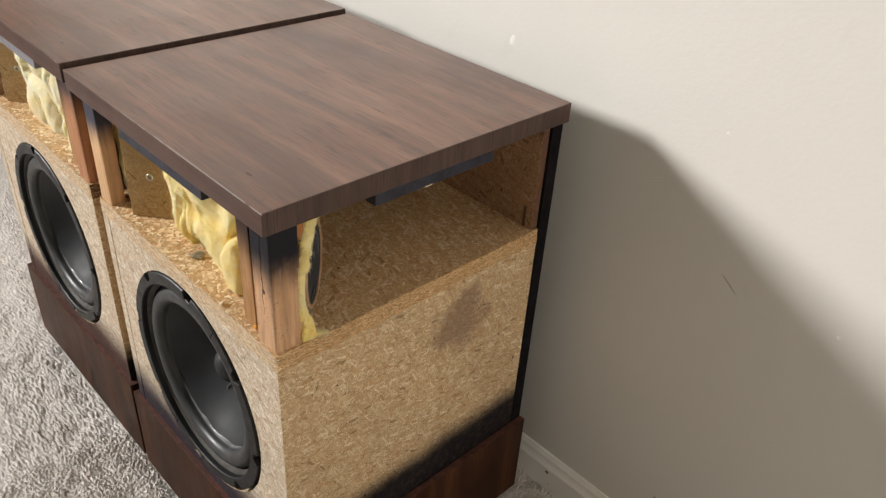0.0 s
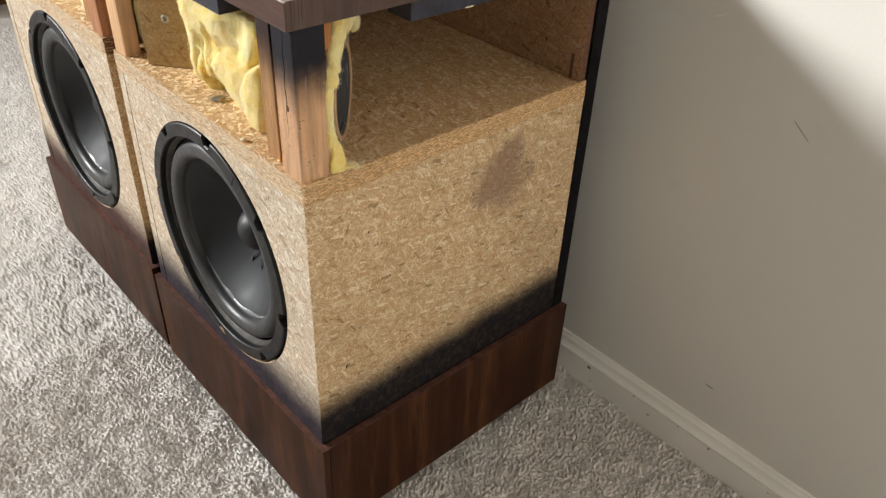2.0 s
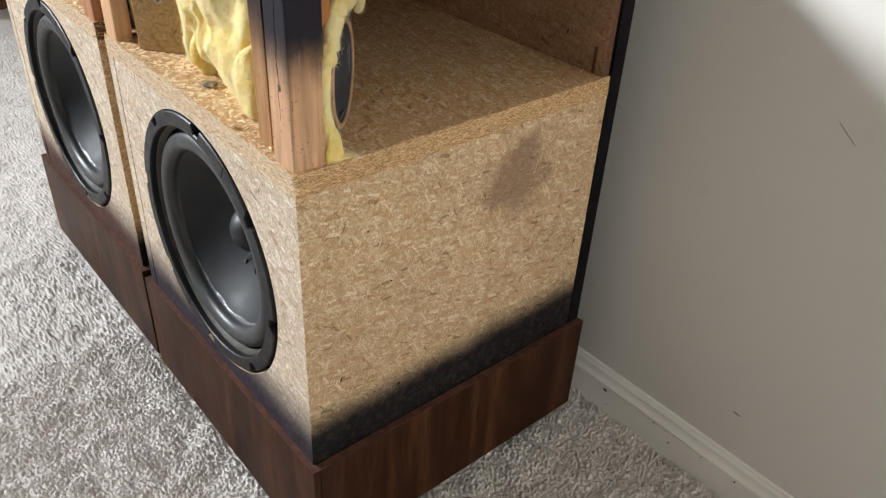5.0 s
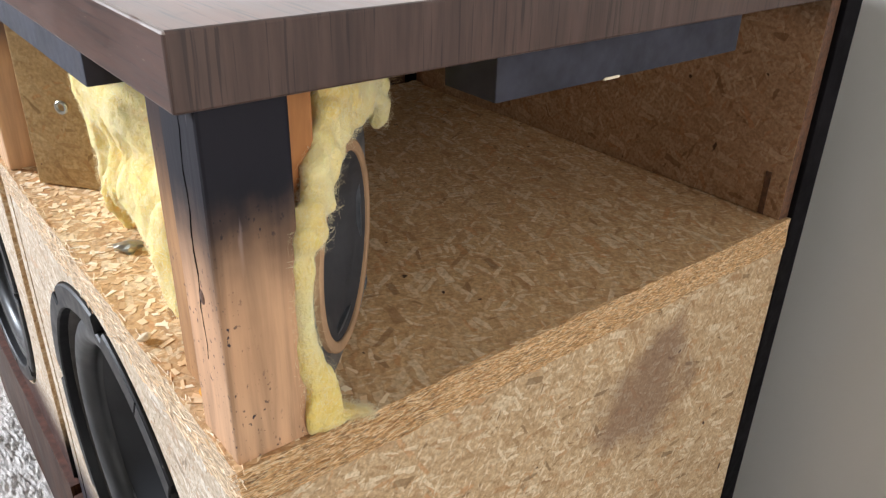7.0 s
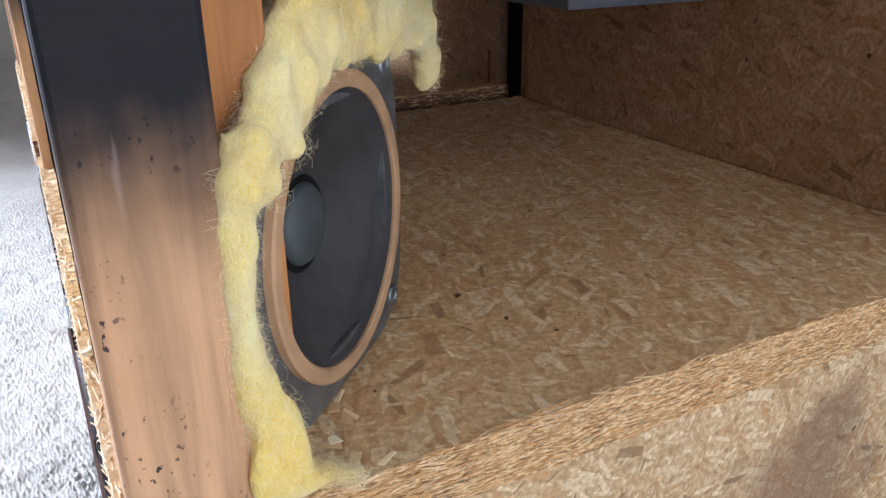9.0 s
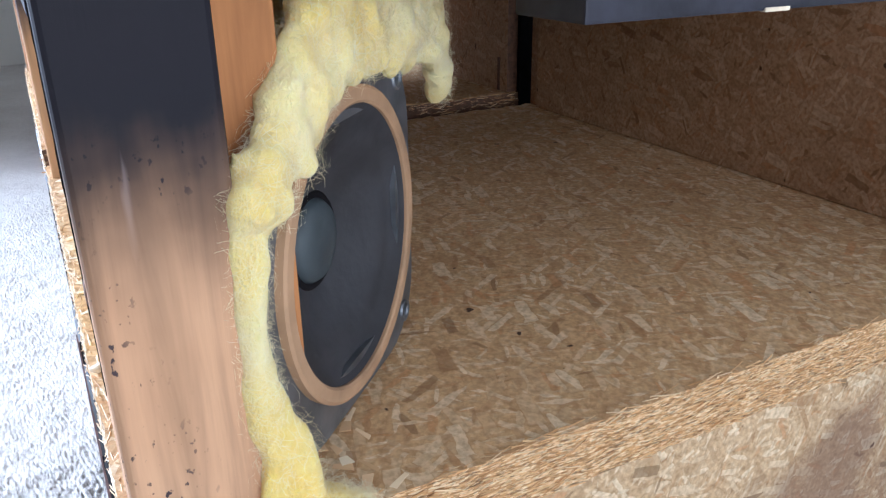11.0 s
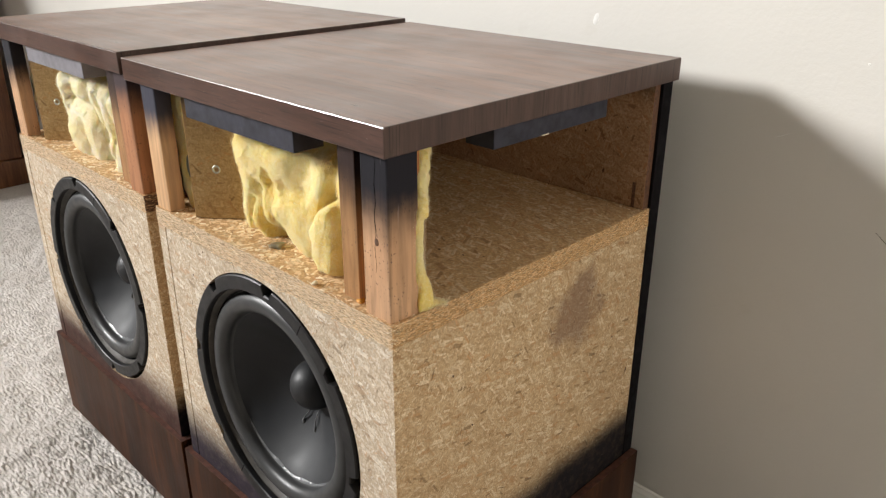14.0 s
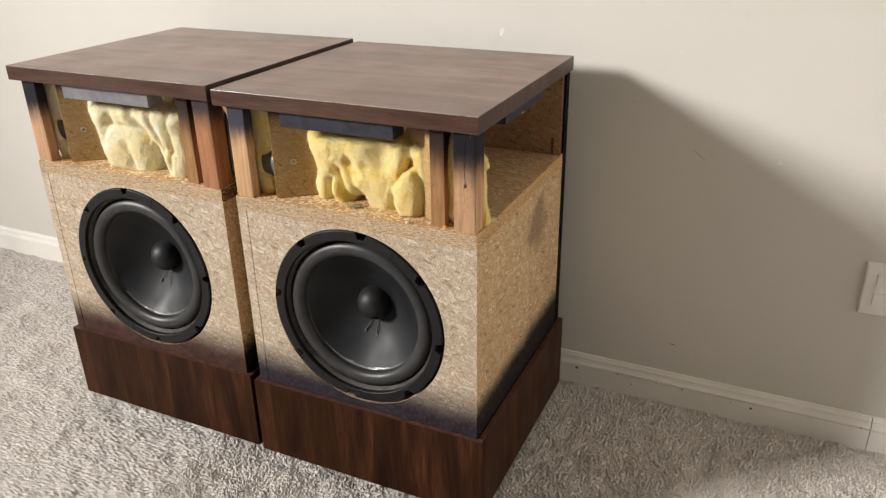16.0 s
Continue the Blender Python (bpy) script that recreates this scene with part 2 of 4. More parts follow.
def carpet_material():
    m = Mat("carpet_pile")
    tuft = m.noise(620, 5, None, 0.75)
    brushed = m.noise(5.5, 4, None, 0.6)
    soil = m.noise(3.0, 3, m.mapped((0, 0, 0), (1, 1, 1), (7, 3, 0)))
    col = m.ramp(tuft, (0.37, (0.60, 0.555, 0.52)), (0.5, (0.80, 0.75, 0.71)), (0.62, (0.94, 0.90, 0.87)))
    _, cell = m.voronoi(m.mapped((0, 0, 0), (1, 1, 0.2)), 230.0)
    col = m.mix(0.5, col, m.ramp(m.channel(cell, 0), (0.0, (0.66, 0.64, 0.61)), (0.4, (0.97, 0.965, 0.95)), (1.0, (1, 1, 1))), "MULTIPLY")
    col = m.mix(0.35, col, m.ramp(brushed, (0.36, (0.70, 0.665, 0.63)), (0.56, (1, 1, 1))), "MULTIPLY")
    col = m.mix(m.math("MULTIPLY", m.span(soil, 0.62, 0.76), 0.35), col, (0.30, 0.20, 0.13))
    return m.done(col, 0.96, m.noise(700, 4), 0.6, 0.003, Specular_IOR_Level=0.1, Sheen_Weight=0.2)


def wall_material():
    m = Mat("wall_paint")
    peel = m.noise(170, 3, None, 0.55)
    col = m.ramp(m.noise(2.2, 4), (0.3, (0.70, 0.679, 0.628)), (0.7, (0.735, 0.713, 0.667)))
    col = m.mix(m.math("MULTIPLY", m.span(m.noise(16, 4), 0.66, 0.8), 0.10), col, (0.45, 0.40, 0.33))
    return m.done(col, 0.62, m.math("ADD", peel, m.math("MULTIPLY", m.noise(38, 3), 0.8)), 0.22, 0.0016)


def edge_glint():
    """Laminate edge with its highlight painted in, paler and glossier towards the outer corner."""
    m = Mat("edge_glint")
    glint = m.math("MULTIPLY", m.span(m.axis(0), -0.40, -0.20), m.span(m.noise(70, 3), 0.30, 0.50))
    col = m.mix(m.math("ADD", 0.05, m.math("MULTIPLY", glint, 0.22)), (0.10, 0.05, 0.032), (0.92, 0.88, 0.82))
    return m.done(col, 0.28, m.noise(300, 3), 0.1, 0.0005, Specular_IOR_Level=0.5, Coat_Weight=m.math("MULTIPLY", glint, 0.25), Coat_Roughness=0.10)


WALL = wall_material()
CARPET = carpet_material()
# Unseen front and right walls and ceiling, toned down to cut bounced light.
DIM_WALL = plain("dim_taupe_wall", (0.42, 0.385, 0.34), 0.8, 0.05, 3, 0.2, 150)
CEILING = plain("ceiling_paint", (0.66, 0.65, 0.62), 0.9, 0.04, 4, 0.3, 90)
TRIM = plain("trim_paint", (0.90, 0.885, 0.84), 0.38, 0.05, 9, 0.08, 120)
SIDE = particleboard("particleboard_side", 0.0050, (0.32, 0.205, 0.105), (0.60, 0.425, 0.245), (0.93, 0.79, 0.56), paint=(0.0075, 0.0065, 0.0085), fade=(0.246, 0.300), stain=(0.302, 0.497, 0.058, 0.057, (0.16, 0.095, 0.07)), rise=0.035)
FRONT_A = particleboard("particleboard_front", 0.0056, (0.38, 0.28, 0.19), (0.61, 0.50, 0.37), (0.93, 0.87, 0.75), (0.024, 0.018, 0.026), (0.230, 0.322), plane=(0, 2))
FRONT_B = particleboard("particleboard_front_reddish", 0.0056, (0.38, 0.28, 0.19), (0.61, 0.50, 0.37), (0.93, 0.87, 0.75), (0.055, 0.026, 0.021), (0.234, 0.315), plane=(0, 2))
DECKM = particleboard("particleboard_deck", 0.0066, (0.46, 0.26, 0.12), (0.68, 0.44, 0.22), (0.97, 0.82, 0.56), rough=0.6, plane=(0, 1))
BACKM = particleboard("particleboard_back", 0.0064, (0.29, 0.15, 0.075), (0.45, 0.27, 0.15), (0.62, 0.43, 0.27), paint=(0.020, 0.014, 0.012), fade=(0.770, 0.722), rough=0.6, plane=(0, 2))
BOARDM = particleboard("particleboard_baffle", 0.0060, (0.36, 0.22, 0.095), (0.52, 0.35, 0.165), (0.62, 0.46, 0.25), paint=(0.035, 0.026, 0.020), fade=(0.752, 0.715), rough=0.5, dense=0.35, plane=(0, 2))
EDGE_X = torn_edge("particleboard_edge_long", 0, 1.15, 0.5)
EDGE_Y = torn_edge("particleboard_edge_deep", 1, 1.15)
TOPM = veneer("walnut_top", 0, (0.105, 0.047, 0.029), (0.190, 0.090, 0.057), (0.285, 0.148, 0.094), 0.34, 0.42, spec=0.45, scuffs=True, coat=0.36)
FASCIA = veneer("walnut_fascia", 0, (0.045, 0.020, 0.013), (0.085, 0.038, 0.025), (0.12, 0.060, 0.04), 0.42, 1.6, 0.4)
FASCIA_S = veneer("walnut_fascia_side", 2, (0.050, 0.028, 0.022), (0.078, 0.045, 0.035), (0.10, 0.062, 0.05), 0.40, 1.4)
BASEM = veneer("walnut_base", 2, (0.017, 0.0058, 0.0027), (0.040, 0.0145, 0.0062), (0.110, 0.042, 0.0165), 0.40, 0.7, spec=0.10)
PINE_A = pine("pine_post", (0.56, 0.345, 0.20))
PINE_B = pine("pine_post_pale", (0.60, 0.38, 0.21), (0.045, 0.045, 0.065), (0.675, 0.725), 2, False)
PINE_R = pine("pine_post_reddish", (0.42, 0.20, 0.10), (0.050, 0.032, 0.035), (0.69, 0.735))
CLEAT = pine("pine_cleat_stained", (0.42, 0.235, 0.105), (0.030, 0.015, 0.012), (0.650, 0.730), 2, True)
BATTEN = pine("pine_batten", (0.42, 0.19, 0.065), None, along=2, specks=False)
# Dark brown for the knot and slot, and for shade painted on board ends.
KNOT_AND_SHADE = plain("knot_and_shade_brown", (0.10, 0.045, 0.022), 0.6, 0.5, 300, 0.4, 400)
CHIPM = plain("pale_chip", (0.74, 0.64, 0.48), 0.8, 0.2, 200, 0.4, 300)
RESIN = plain("amber_glue", (0.55, 0.26, 0.04), 0.25, 0.2, 120, 0.1, 300)
GLINT = edge_glint()
# Lighter reddish colour that paints the bevel highlight along the base's top edge.
SKIRTTOP = plain("reddish_edge_glint", (0.085, 0.034, 0.022), 0.5, 0.5, 90, 0.4, 200)
BLOCKM = plain("block_paint", (0.028, 0.028, 0.040), 0.6, 0.35, 60, 0.25, 150, spec=0.3)
BLOCKPALE = plain("block_paint_pale", (0.20, 0.19, 0.21), 0.5, 0.2, 50, 0.2, 150)
BLACKM = plain("black_paint", (0.008, 0.007, 0.008), 0.8, 0.4, 50, 0.3, 160, spec=0.06)
PLINTHM = plain("plinth_black", (0.012, 0.010, 0.009), 0.8, 0.3, spec=0.1)
RIMM = plain("gasket_rubber", (0.0095, 0.0095, 0.0105), 0.46, 0.25, 60, 0.10, 300, spec=0.3)
LIPM = plain("dusty_lip", (0.050, 0.044, 0.037), 0.6, 0.4, 45, 0.2, 200, spec=0.3)
SURROUND = plain("surround_rubber", (0.034, 0.035, 0.036), 0.42, 0.15, 40, 0.04, 300, spec=0.45)
CONEM = plain("cone_paper", (0.0075, 0.0088, 0.0112), 0.52, 0.2, 14, 0.10, 260, spec=0.40)
CAPM = plain("dust_cap_paper", (0.0105, 0.011, 0.0125), 0.55, 0.15, 30, 0.05, 260, spec=0.4)
GLUE = plain("glue_bead", (0.14, 0.145, 0.15), 0.22, 0.3, 80, 0.7, 160, 0.0, 0.002)
MIDCONE = plain("midrange_cone_paper", (0.026, 0.026, 0.030), 0.62, 0.3, 45, 0.3, 180)
MIDCAP = plain("midrange_cap_paper", (0.042, 0.052, 0.058), 0.6, 0.25, 60, 0.25, 220)
MIDRING = plain("midrange_gasket_card", (0.36, 0.22, 0.12), 0.7, 0.2, 60, 0.2, 250)
STEEL = plain("stamped_steel", (0.17, 0.18, 0.20), 0.42, 0.35, 60, 0.25, 120, 0.7)
ZINC = plain("zinc_nut", (0.50, 0.49, 0.42), 0.35, 0.2, 200, 0.1, 300, 0.9)
WOOL_A = wool_material("fibreglass_yellow", (0.90, 0.68, 0.20), (0.95, 0.85, 0.47))
WOOL_B = wool_material("fibreglass_cream", (0.88, 0.76, 0.42), (0.93, 0.90, 0.72))
PLATEM = plain("plate_plastic", (0.94, 0.93, 0.90), 0.32, 0.03, 20, 0.03)
SCUFF = plain("wall_scuff", (0.20, 0.17, 0.14), 0.8, 0.3)
CHALK = plain("bare_plaster", (0.86, 0.85, 0.82), 0.9, 0.05)
OAK = veneer("stained_oak", 2, (0.10, 0.035, 0.014), (0.19, 0.075, 0.030), (0.27, 0.12, 0.05), 0.4, 0.8)


# ---- mesh helpers ----
def mesh_of(name, bm, mats, smooth=False):
    me = bpy.data.meshes.new(name)
    bm.to_mesh(me)
    bm.free()
    for m in mats if isinstance(mats, (list, tuple)) else [mats]:
        me.materials.append(m)
    if smooth:
        me.shade_smooth()
    return me


def part(name, bm, material, parent, label="", smooth=False):
    ob = new(name, mesh_of(name, bm, material, smooth))
    ob.parent = parent
    return tagged(ob, label)


def thing(name, label, category, at=(0, 0, 0), group=""):
    ob = new(name)
    ob.location = at
    ob.empty_display_size = 0.1
    return tagged(ob, label, category, group)


def structure(name, bm, material, label, category, smooth=False):
    return tagged(new(name, mesh_of(name, bm, material, smooth)), label, category, "", "structure")


def box(x0, x1, y0, y1, z0, z1, bevel=0.0, bm=None, seg=2):
    own = bmesh.new()
    bmesh.ops.create_cube(own, size=1.0, matrix=Matrix.LocRotScale(((x0 + x1) / 2, (y0 + y1) / 2, (z0 + z1) / 2), None, (abs(x1 - x0), abs(y1 - y0), abs(z1 - z0))))
    if bevel:
        bmesh.ops.bevel(own, geom=own.edges[:], offset=bevel, segments=seg, affect="EDGES", profile=0.7)
    if bm is None:
        return own
    tmp = bpy.data.meshes.new("tmp")
    own.to_mesh(tmp)
    own.free()
    bm.from_mesh(tmp)
    bpy.data.meshes.remove(tmp)
    return bm


def rough_box(x0, x1, y0, y1, z0, z1, cell, amount, seed):
    """A box with uneven, nibbled surfaces."""
    bm = bmesh.new()
    bmesh.ops.create_cube(bm, size=1.0, matrix=Matrix.LocRotScale(((x0 + x1) / 2, (y0 + y1) / 2, (z0 + z1) / 2), None, (x1 - x0, y1 - y0, z1 - z0)))
    for ax, n in enumerate((int((x1 - x0) / cell), int((y1 - y0) / cell), int((z1 - z0) / cell))):
        lo, hi = (x0, y0, z0)[ax], (x1, y1, z1)[ax]
        for i in range(1, n):
            co, no = [0, 0, 0], [0, 0, 0]
            co[ax], no[ax] = lo + (hi - lo) * i / n, 1
            bmesh.ops.bisect_plane(bm, geom=bm.verts[:] + bm.edges[:] + bm.faces[:], plane_co=co, plane_no=no)
    for v in bm.verts:
        p = v.co * 140 + Vector((seed, seed * 2, 0))
        inset = min(v.co.x - x0, x1 - v.co.x, v.co.y - y0, y1 - v.co.y)
        k = amount * (1.0 if inset < cell * 0.5 else 0.06)
        v.co += noise.noise_vector(p) * k + noise.noise_vector(v.co * 420) * k * 0.7
    return bm


def lathe(profile, steps=72, axis="y", smooth=True):
    """Turn a profile of (radius, height) round the axis; the height runs towards -y (outwards from a front)."""
    bm = bmesh.new()
    rings = []
    for r, h in profile:
        if r < 1e-6:
            rings.append([bm.verts.new((0, -h, 0))])
        else:
            rings.append([bm.verts.new((r * math.cos(2 * math.pi * i / steps), -h, r * math.sin(2 * math.pi * i / steps))) for i in range(steps)])
    for a, b in zip(rings, rings[1:]):
        for i in range(steps):
            j = (i + 1) % steps
            if len(a) == 1 and len(b) == 1:
                continue
            if len(a) == 1:
                bm.faces.new((a[0], b[i], b[j]))
            elif len(b) == 1:
                bm.faces.new((a[i], b[0], a[j]))
            else:
                bm.faces.new((a[i], b[i], b[j], a[j]))
    bmesh.ops.recalc_face_normals(bm, faces=bm.faces[:])
    return bm


def moved(bm, m):
    bmesh.ops.transform(bm, matrix=m, verts=bm.verts[:])
    return bm


def tube(points, radius, sides=6):
    bm = bmesh.new()
    rings = []
    for i, p in enumerate(points):
        a, b = Vector(points[max(0, i - 1)]), Vector(points[min(len(points) - 1, i + 1)])
        q = (b - a).to_track_quat("Z", "Y")
        r = radius[i] if isinstance(radius, (list, tuple)) else radius
        rings.append([bm.verts.new(Vector(p) + q @ Vector((r * math.cos(6.2832 * k / sides), r * math.sin(6.2832 * k / sides), 0))) for k in range(sides)])
    for a, b in zip(rings, rings[1:]):
        for k in range(sides):
            bm.faces.new((a[k], a[(k + 1) % sides], b[(k + 1) % sides], b[k]))
    bm.faces.new(rings[0][::-1]), bm.faces.new(rings[-1])
    return bm


# ---- room ----
WY = 0.545  # the wall behind the cabinets
X0, X1, YF, H = -5.40, 2.00, -3.20, 3.30
structure("wall_back", box(X0 - 0.12, X1 + 0.12, WY, WY + 0.12, -0.02, H), WALL, "painted off-white drywall with light orange-peel texture", "wall")
structure("wall_left", box(X0 - 0.12, X0, YF, WY, -0.02, H), WALL, "painted off-white drywall side wall", "wall")
# The right wall's opening is only there for the added fill lamp.
ry, rz, rw, rh = SIDE_FILL[1], SIDE_FILL[2], SIDE_FILL[3] / 2, SIDE_FILL[4] / 2
bm = box(X1, X1 + 0.12, YF, ry - rw, -0.02, H)
box(X1, X1 + 0.12, ry + rw, WY, -0.02, H, 0, bm)
box(X1, X1 + 0.12, ry - rw, ry + rw, -0.02, rz - rh, 0, bm)
box(X1, X1 + 0.12, ry - rw, ry + rw, rz + rh, H, 0, bm)
structure("wall_right", bm, DIM_WALL, "unseen taupe wall, toned dark to cut bounced light, with a lamp opening", "wall")
wx, wz, ww, wh = WINDOW[0], WINDOW[2], WINDOW[3] / 2, WINDOW[4] / 2
bm = box(X0 - 0.12, wx - ww, YF - 0.12, YF, -0.02, H)
box(wx + ww, X1 + 0.12, YF - 0.12, YF, -0.02, H, 0, bm)
box(wx - ww, wx + ww, YF - 0.12, YF, -0.02, wz - wh, 0, bm)
box(wx - ww, wx + ww, YF - 0.12, YF, wz + wh, H, 0, bm)
structure("wall_front", bm, DIM_WALL, "unseen taupe wall, toned dark to cut bounced light, with a lamp opening", "wall")
structure("ceiling", box(X0 - 0.12, X1 + 0.12, YF - 0.12, WY + 0.12, H, H + 0.1), CEILING, "flat white painted ceiling", "ceiling")


def carpet():
    """One sheet of carpet; the pile is modelled where the walk passes."""
    step = 0.0015
    xs = np.concatenate([np.linspace(X0, -2.7, 60, endpoint=False), np.arange(-2.7, -0.62, 0.0042), np.arange(-0.62, 0.74, step), np.arange(0.74, 0.95, 0.0042), np.linspace(0.95, X1, 40)])
    ys = np.concatenate([np.linspace(YF, -0.75, 40, endpoint=False), np.arange(-0.75, -0.40, 0.0042), np.arange(-0.40, WY - 0.002, step), [WY]])
    gx, gy = np.meshgrid(xs, ys)
    rng = np.random.default_rng(4)
    pitch = 0.0037
    nx, ny = int((X1 - X0) / pitch) + 4, int((WY - YF) / pitch) + 4
    jx, jy, jh = rng.random((nx, ny)), rng.random((nx, ny)), rng.random((nx, ny))
    cx, cy = ((gx - X0) / pitch).astype(int) + 1, ((gy - YF) / pitch).astype(int) + 1
    h = np.zeros_like(gx)
    lay = 0.9 + 0.9 * np.sin(gx * 7.3 + 1.4 * np.sin(gy * 5.1)) + 0.7 * np.sin(gy * 9.7 + 1.1 * np.sin(gx * 11.3))
    for dx in (-1, 0, 1):
        for dy in (-1, 0, 1):
            ix, iy = cx + dx, cy + dy
            px, py = (ix - 1 + jx[ix, iy]) * pitch + X0, (iy - 1 + jy[ix, iy]) * pitch + YF
            a = lay + (jh[ix, iy] - 0.5) * 3.2
            u, v = (gx - px) * np.cos(a) + (gy - py) * np.sin(a), -(gx - px) * np.sin(a) + (gy - py) * np.cos(a)
            d2 = (u / 0.0023) ** 2 + (v / 0.0016) ** 2
            h = np.maximum(h, (0.35 + 0.65 * jh[ix, iy]) * np.exp(-d2 * d2 * 0.6))
    # clumps of tufts with narrow dark partings
    wide = 0.0100
    kx, ky = rng.random((int((X1 - X0) / wide) + 5, int((WY - YF) / wide) + 5)), rng.random((int((X1 - X0) / wide) + 5, int((WY - YF) / wide) + 5))
    wx_, wy_ = ((gx - X0) / wide).astype(int) + 1, ((gy - YF) / wide).astype(int) + 1
    near, next_ = np.full_like(gx, 9.0), np.full_like(gx, 9.0)
    for dx in (-1, 0, 1):
        for dy in (-1, 0, 1):
            ix, iy = wx_ + dx, wy_ + dy
            px, py = (ix - 1 + kx[ix, iy]) * wide + X0, (iy - 1 + ky[ix, iy]) * wide + YF
            u, v = (gx - px) * np.cos(lay) + (gy - py) * np.sin(lay), -(gx - px) * np.sin(lay) + (gy - py) * np.cos(lay)
            d = np.sqrt((u / 1.5) ** 2 + v ** 2) / wide
            next_ = np.minimum(next_, np.maximum(near, d))
            near = np.minimum(near, d)
    parting = np.clip((next_ - near) / 0.22, 0, 1)
    parting = parting * parting * (3 - 2 * parting)
    lump = rng.random((int((X1 - X0) / 0.022) + 3, int((WY - YF) / 0.022) + 3))
    fx, fy = (gx - X0) / 0.022, (gy - YF) / 0.022
    ix, iy = fx.astype(int), fy.astype(int)
    fx, fy = fx - ix, fy - iy
    fx, fy = fx * fx * (3 - 2 * fx), fy * fy * (3 - 2 * fy)
    soft = (lump[ix, iy] * (1 - fx) + lump[ix + 1, iy] * fx) * (1 - fy) + (lump[ix, iy + 1] * (1 - fx) + lump[ix + 1, iy + 1] * fx) * fy
    calm = 1 - 0.35 * np.clip(np.maximum.reduce([(-0.45 - gx) / 0.7, (gx - 0.60) / 0.3, (-0.25 - gy) / 0.4]), 0, 1)
    z = calm * 0.0088 * h * (0.6 + 0.7 * soft) * (0.50 + 0.50 * parting) + 0.003 * soft + 0.0018 * np.sin(gx * 31 + 2 * np.sin(gy * 23)) * np.sin(gy * 37 + 1.5 * np.sin(gx * 19)) + rng.normal(0, 0.0005, gx.shape)
    fine = (gx > -2.7) & (gx < 0.945) & (gy > -0.75)
    ease = np.clip((gx + 2.7) / 0.5, 0, 1) * np.clip((0.945 - gx) / 0.2, 0, 1) * np.clip((gy + 0.75) / 0.3, 0, 1)
    z = np.where(fine, 0.002 + (z - 0.002) * ease, 0.002)
    co = np.stack([gx + fine * rng.normal(0, 0.0004, gx.shape), gy + (fine & (gy < WY - 0.01)) * rng.normal(0, 0.0004, gx.shape), z], -1).reshape(-1, 3)
    r, c = gx.shape
    idx = np.arange(r * c).reshape(r, c)
    quads = np.stack([idx[:-1, :-1], idx[:-1, 1:], idx[1:, 1:], idx[1:, :-1]], -1).reshape(-1, 4)
    me = bpy.data.meshes.new("floor")
    me.vertices.add(len(co)), me.loops.add(quads.size), me.polygons.add(len(quads))
    me.vertices.foreach_set("co", co.ravel())
    me.loops.foreach_set("vertex_index", quads.ravel())
    me.polygons.foreach_set("loop_start", np.arange(0, quads.size, 4))
    me.update(calc_edges=True)
    me.validate()
    me.shade_smooth()
    me.materials.append(CARPET)
    tagged(new("floor", me), "beige cut-pile carpet with brushed and soiled patches", "carpet", "", "structure")


carpet()


def baseboard(name, x0, x1):
    """A moulded skirting: flat face, bead and cove at the top."""
    prof = [(0.0, 0.0), (0.0125, 0.0), (0.0125, 0.0555), (0.0108, 0.0562), (0.0108, 0.0578), (0.0138, 0.0586), (0.0140, 0.0602), (0.0120, 0.0618), (0.0092, 0.066), (0.0078, 0.0715), (0.0082, 0.0745), (0.0070, 0.0770), (0.0050, 0.0800), (0.0044, 0.0830), (0.0, 0.0838)]
    bm = bmesh.new()
    n = max(2, int((x1 - x0) / 0.05))
    rows = [[bm.verts.new((x0 + (x1 - x0) * i / n, WY - d + 0.0006 * noise.noise(Vector((i * 0.7, z * 9, 0))), z)) for d, z in prof] for i in range(n + 1)]
    for a, b in zip(rows, rows[1:]):
        for k in range(len(prof) - 1):
            bm.faces.new((a[k], b[k], b[k + 1], a[k + 1]))
    bm.faces.new(rows[0]), bm.faces.new(rows[-1][::-1])
    bmesh.ops.recalc_face_normals(bm, faces=bm.faces[:])
    structure(name, bm, TRIM, "white painted moulded baseboard with small scuffs", "baseboard")


baseboard("baseboard_1", X0, 0.634)
baseboard("baseboard_2", 0.6355, X1)


# ---- speaker cabinet ----
BX0, BX1, BY0, BY1 = -0.468, -0.012, 0.008, 0.462  # body
ZB, ZD, ZT, ZTT = 0.210, 0.592, 0.752, 0.779  # base top, deck top, slab underside, slab top
WCX, WCZ, WR = -0.240, 0.396, 0.166
TH = 0.019


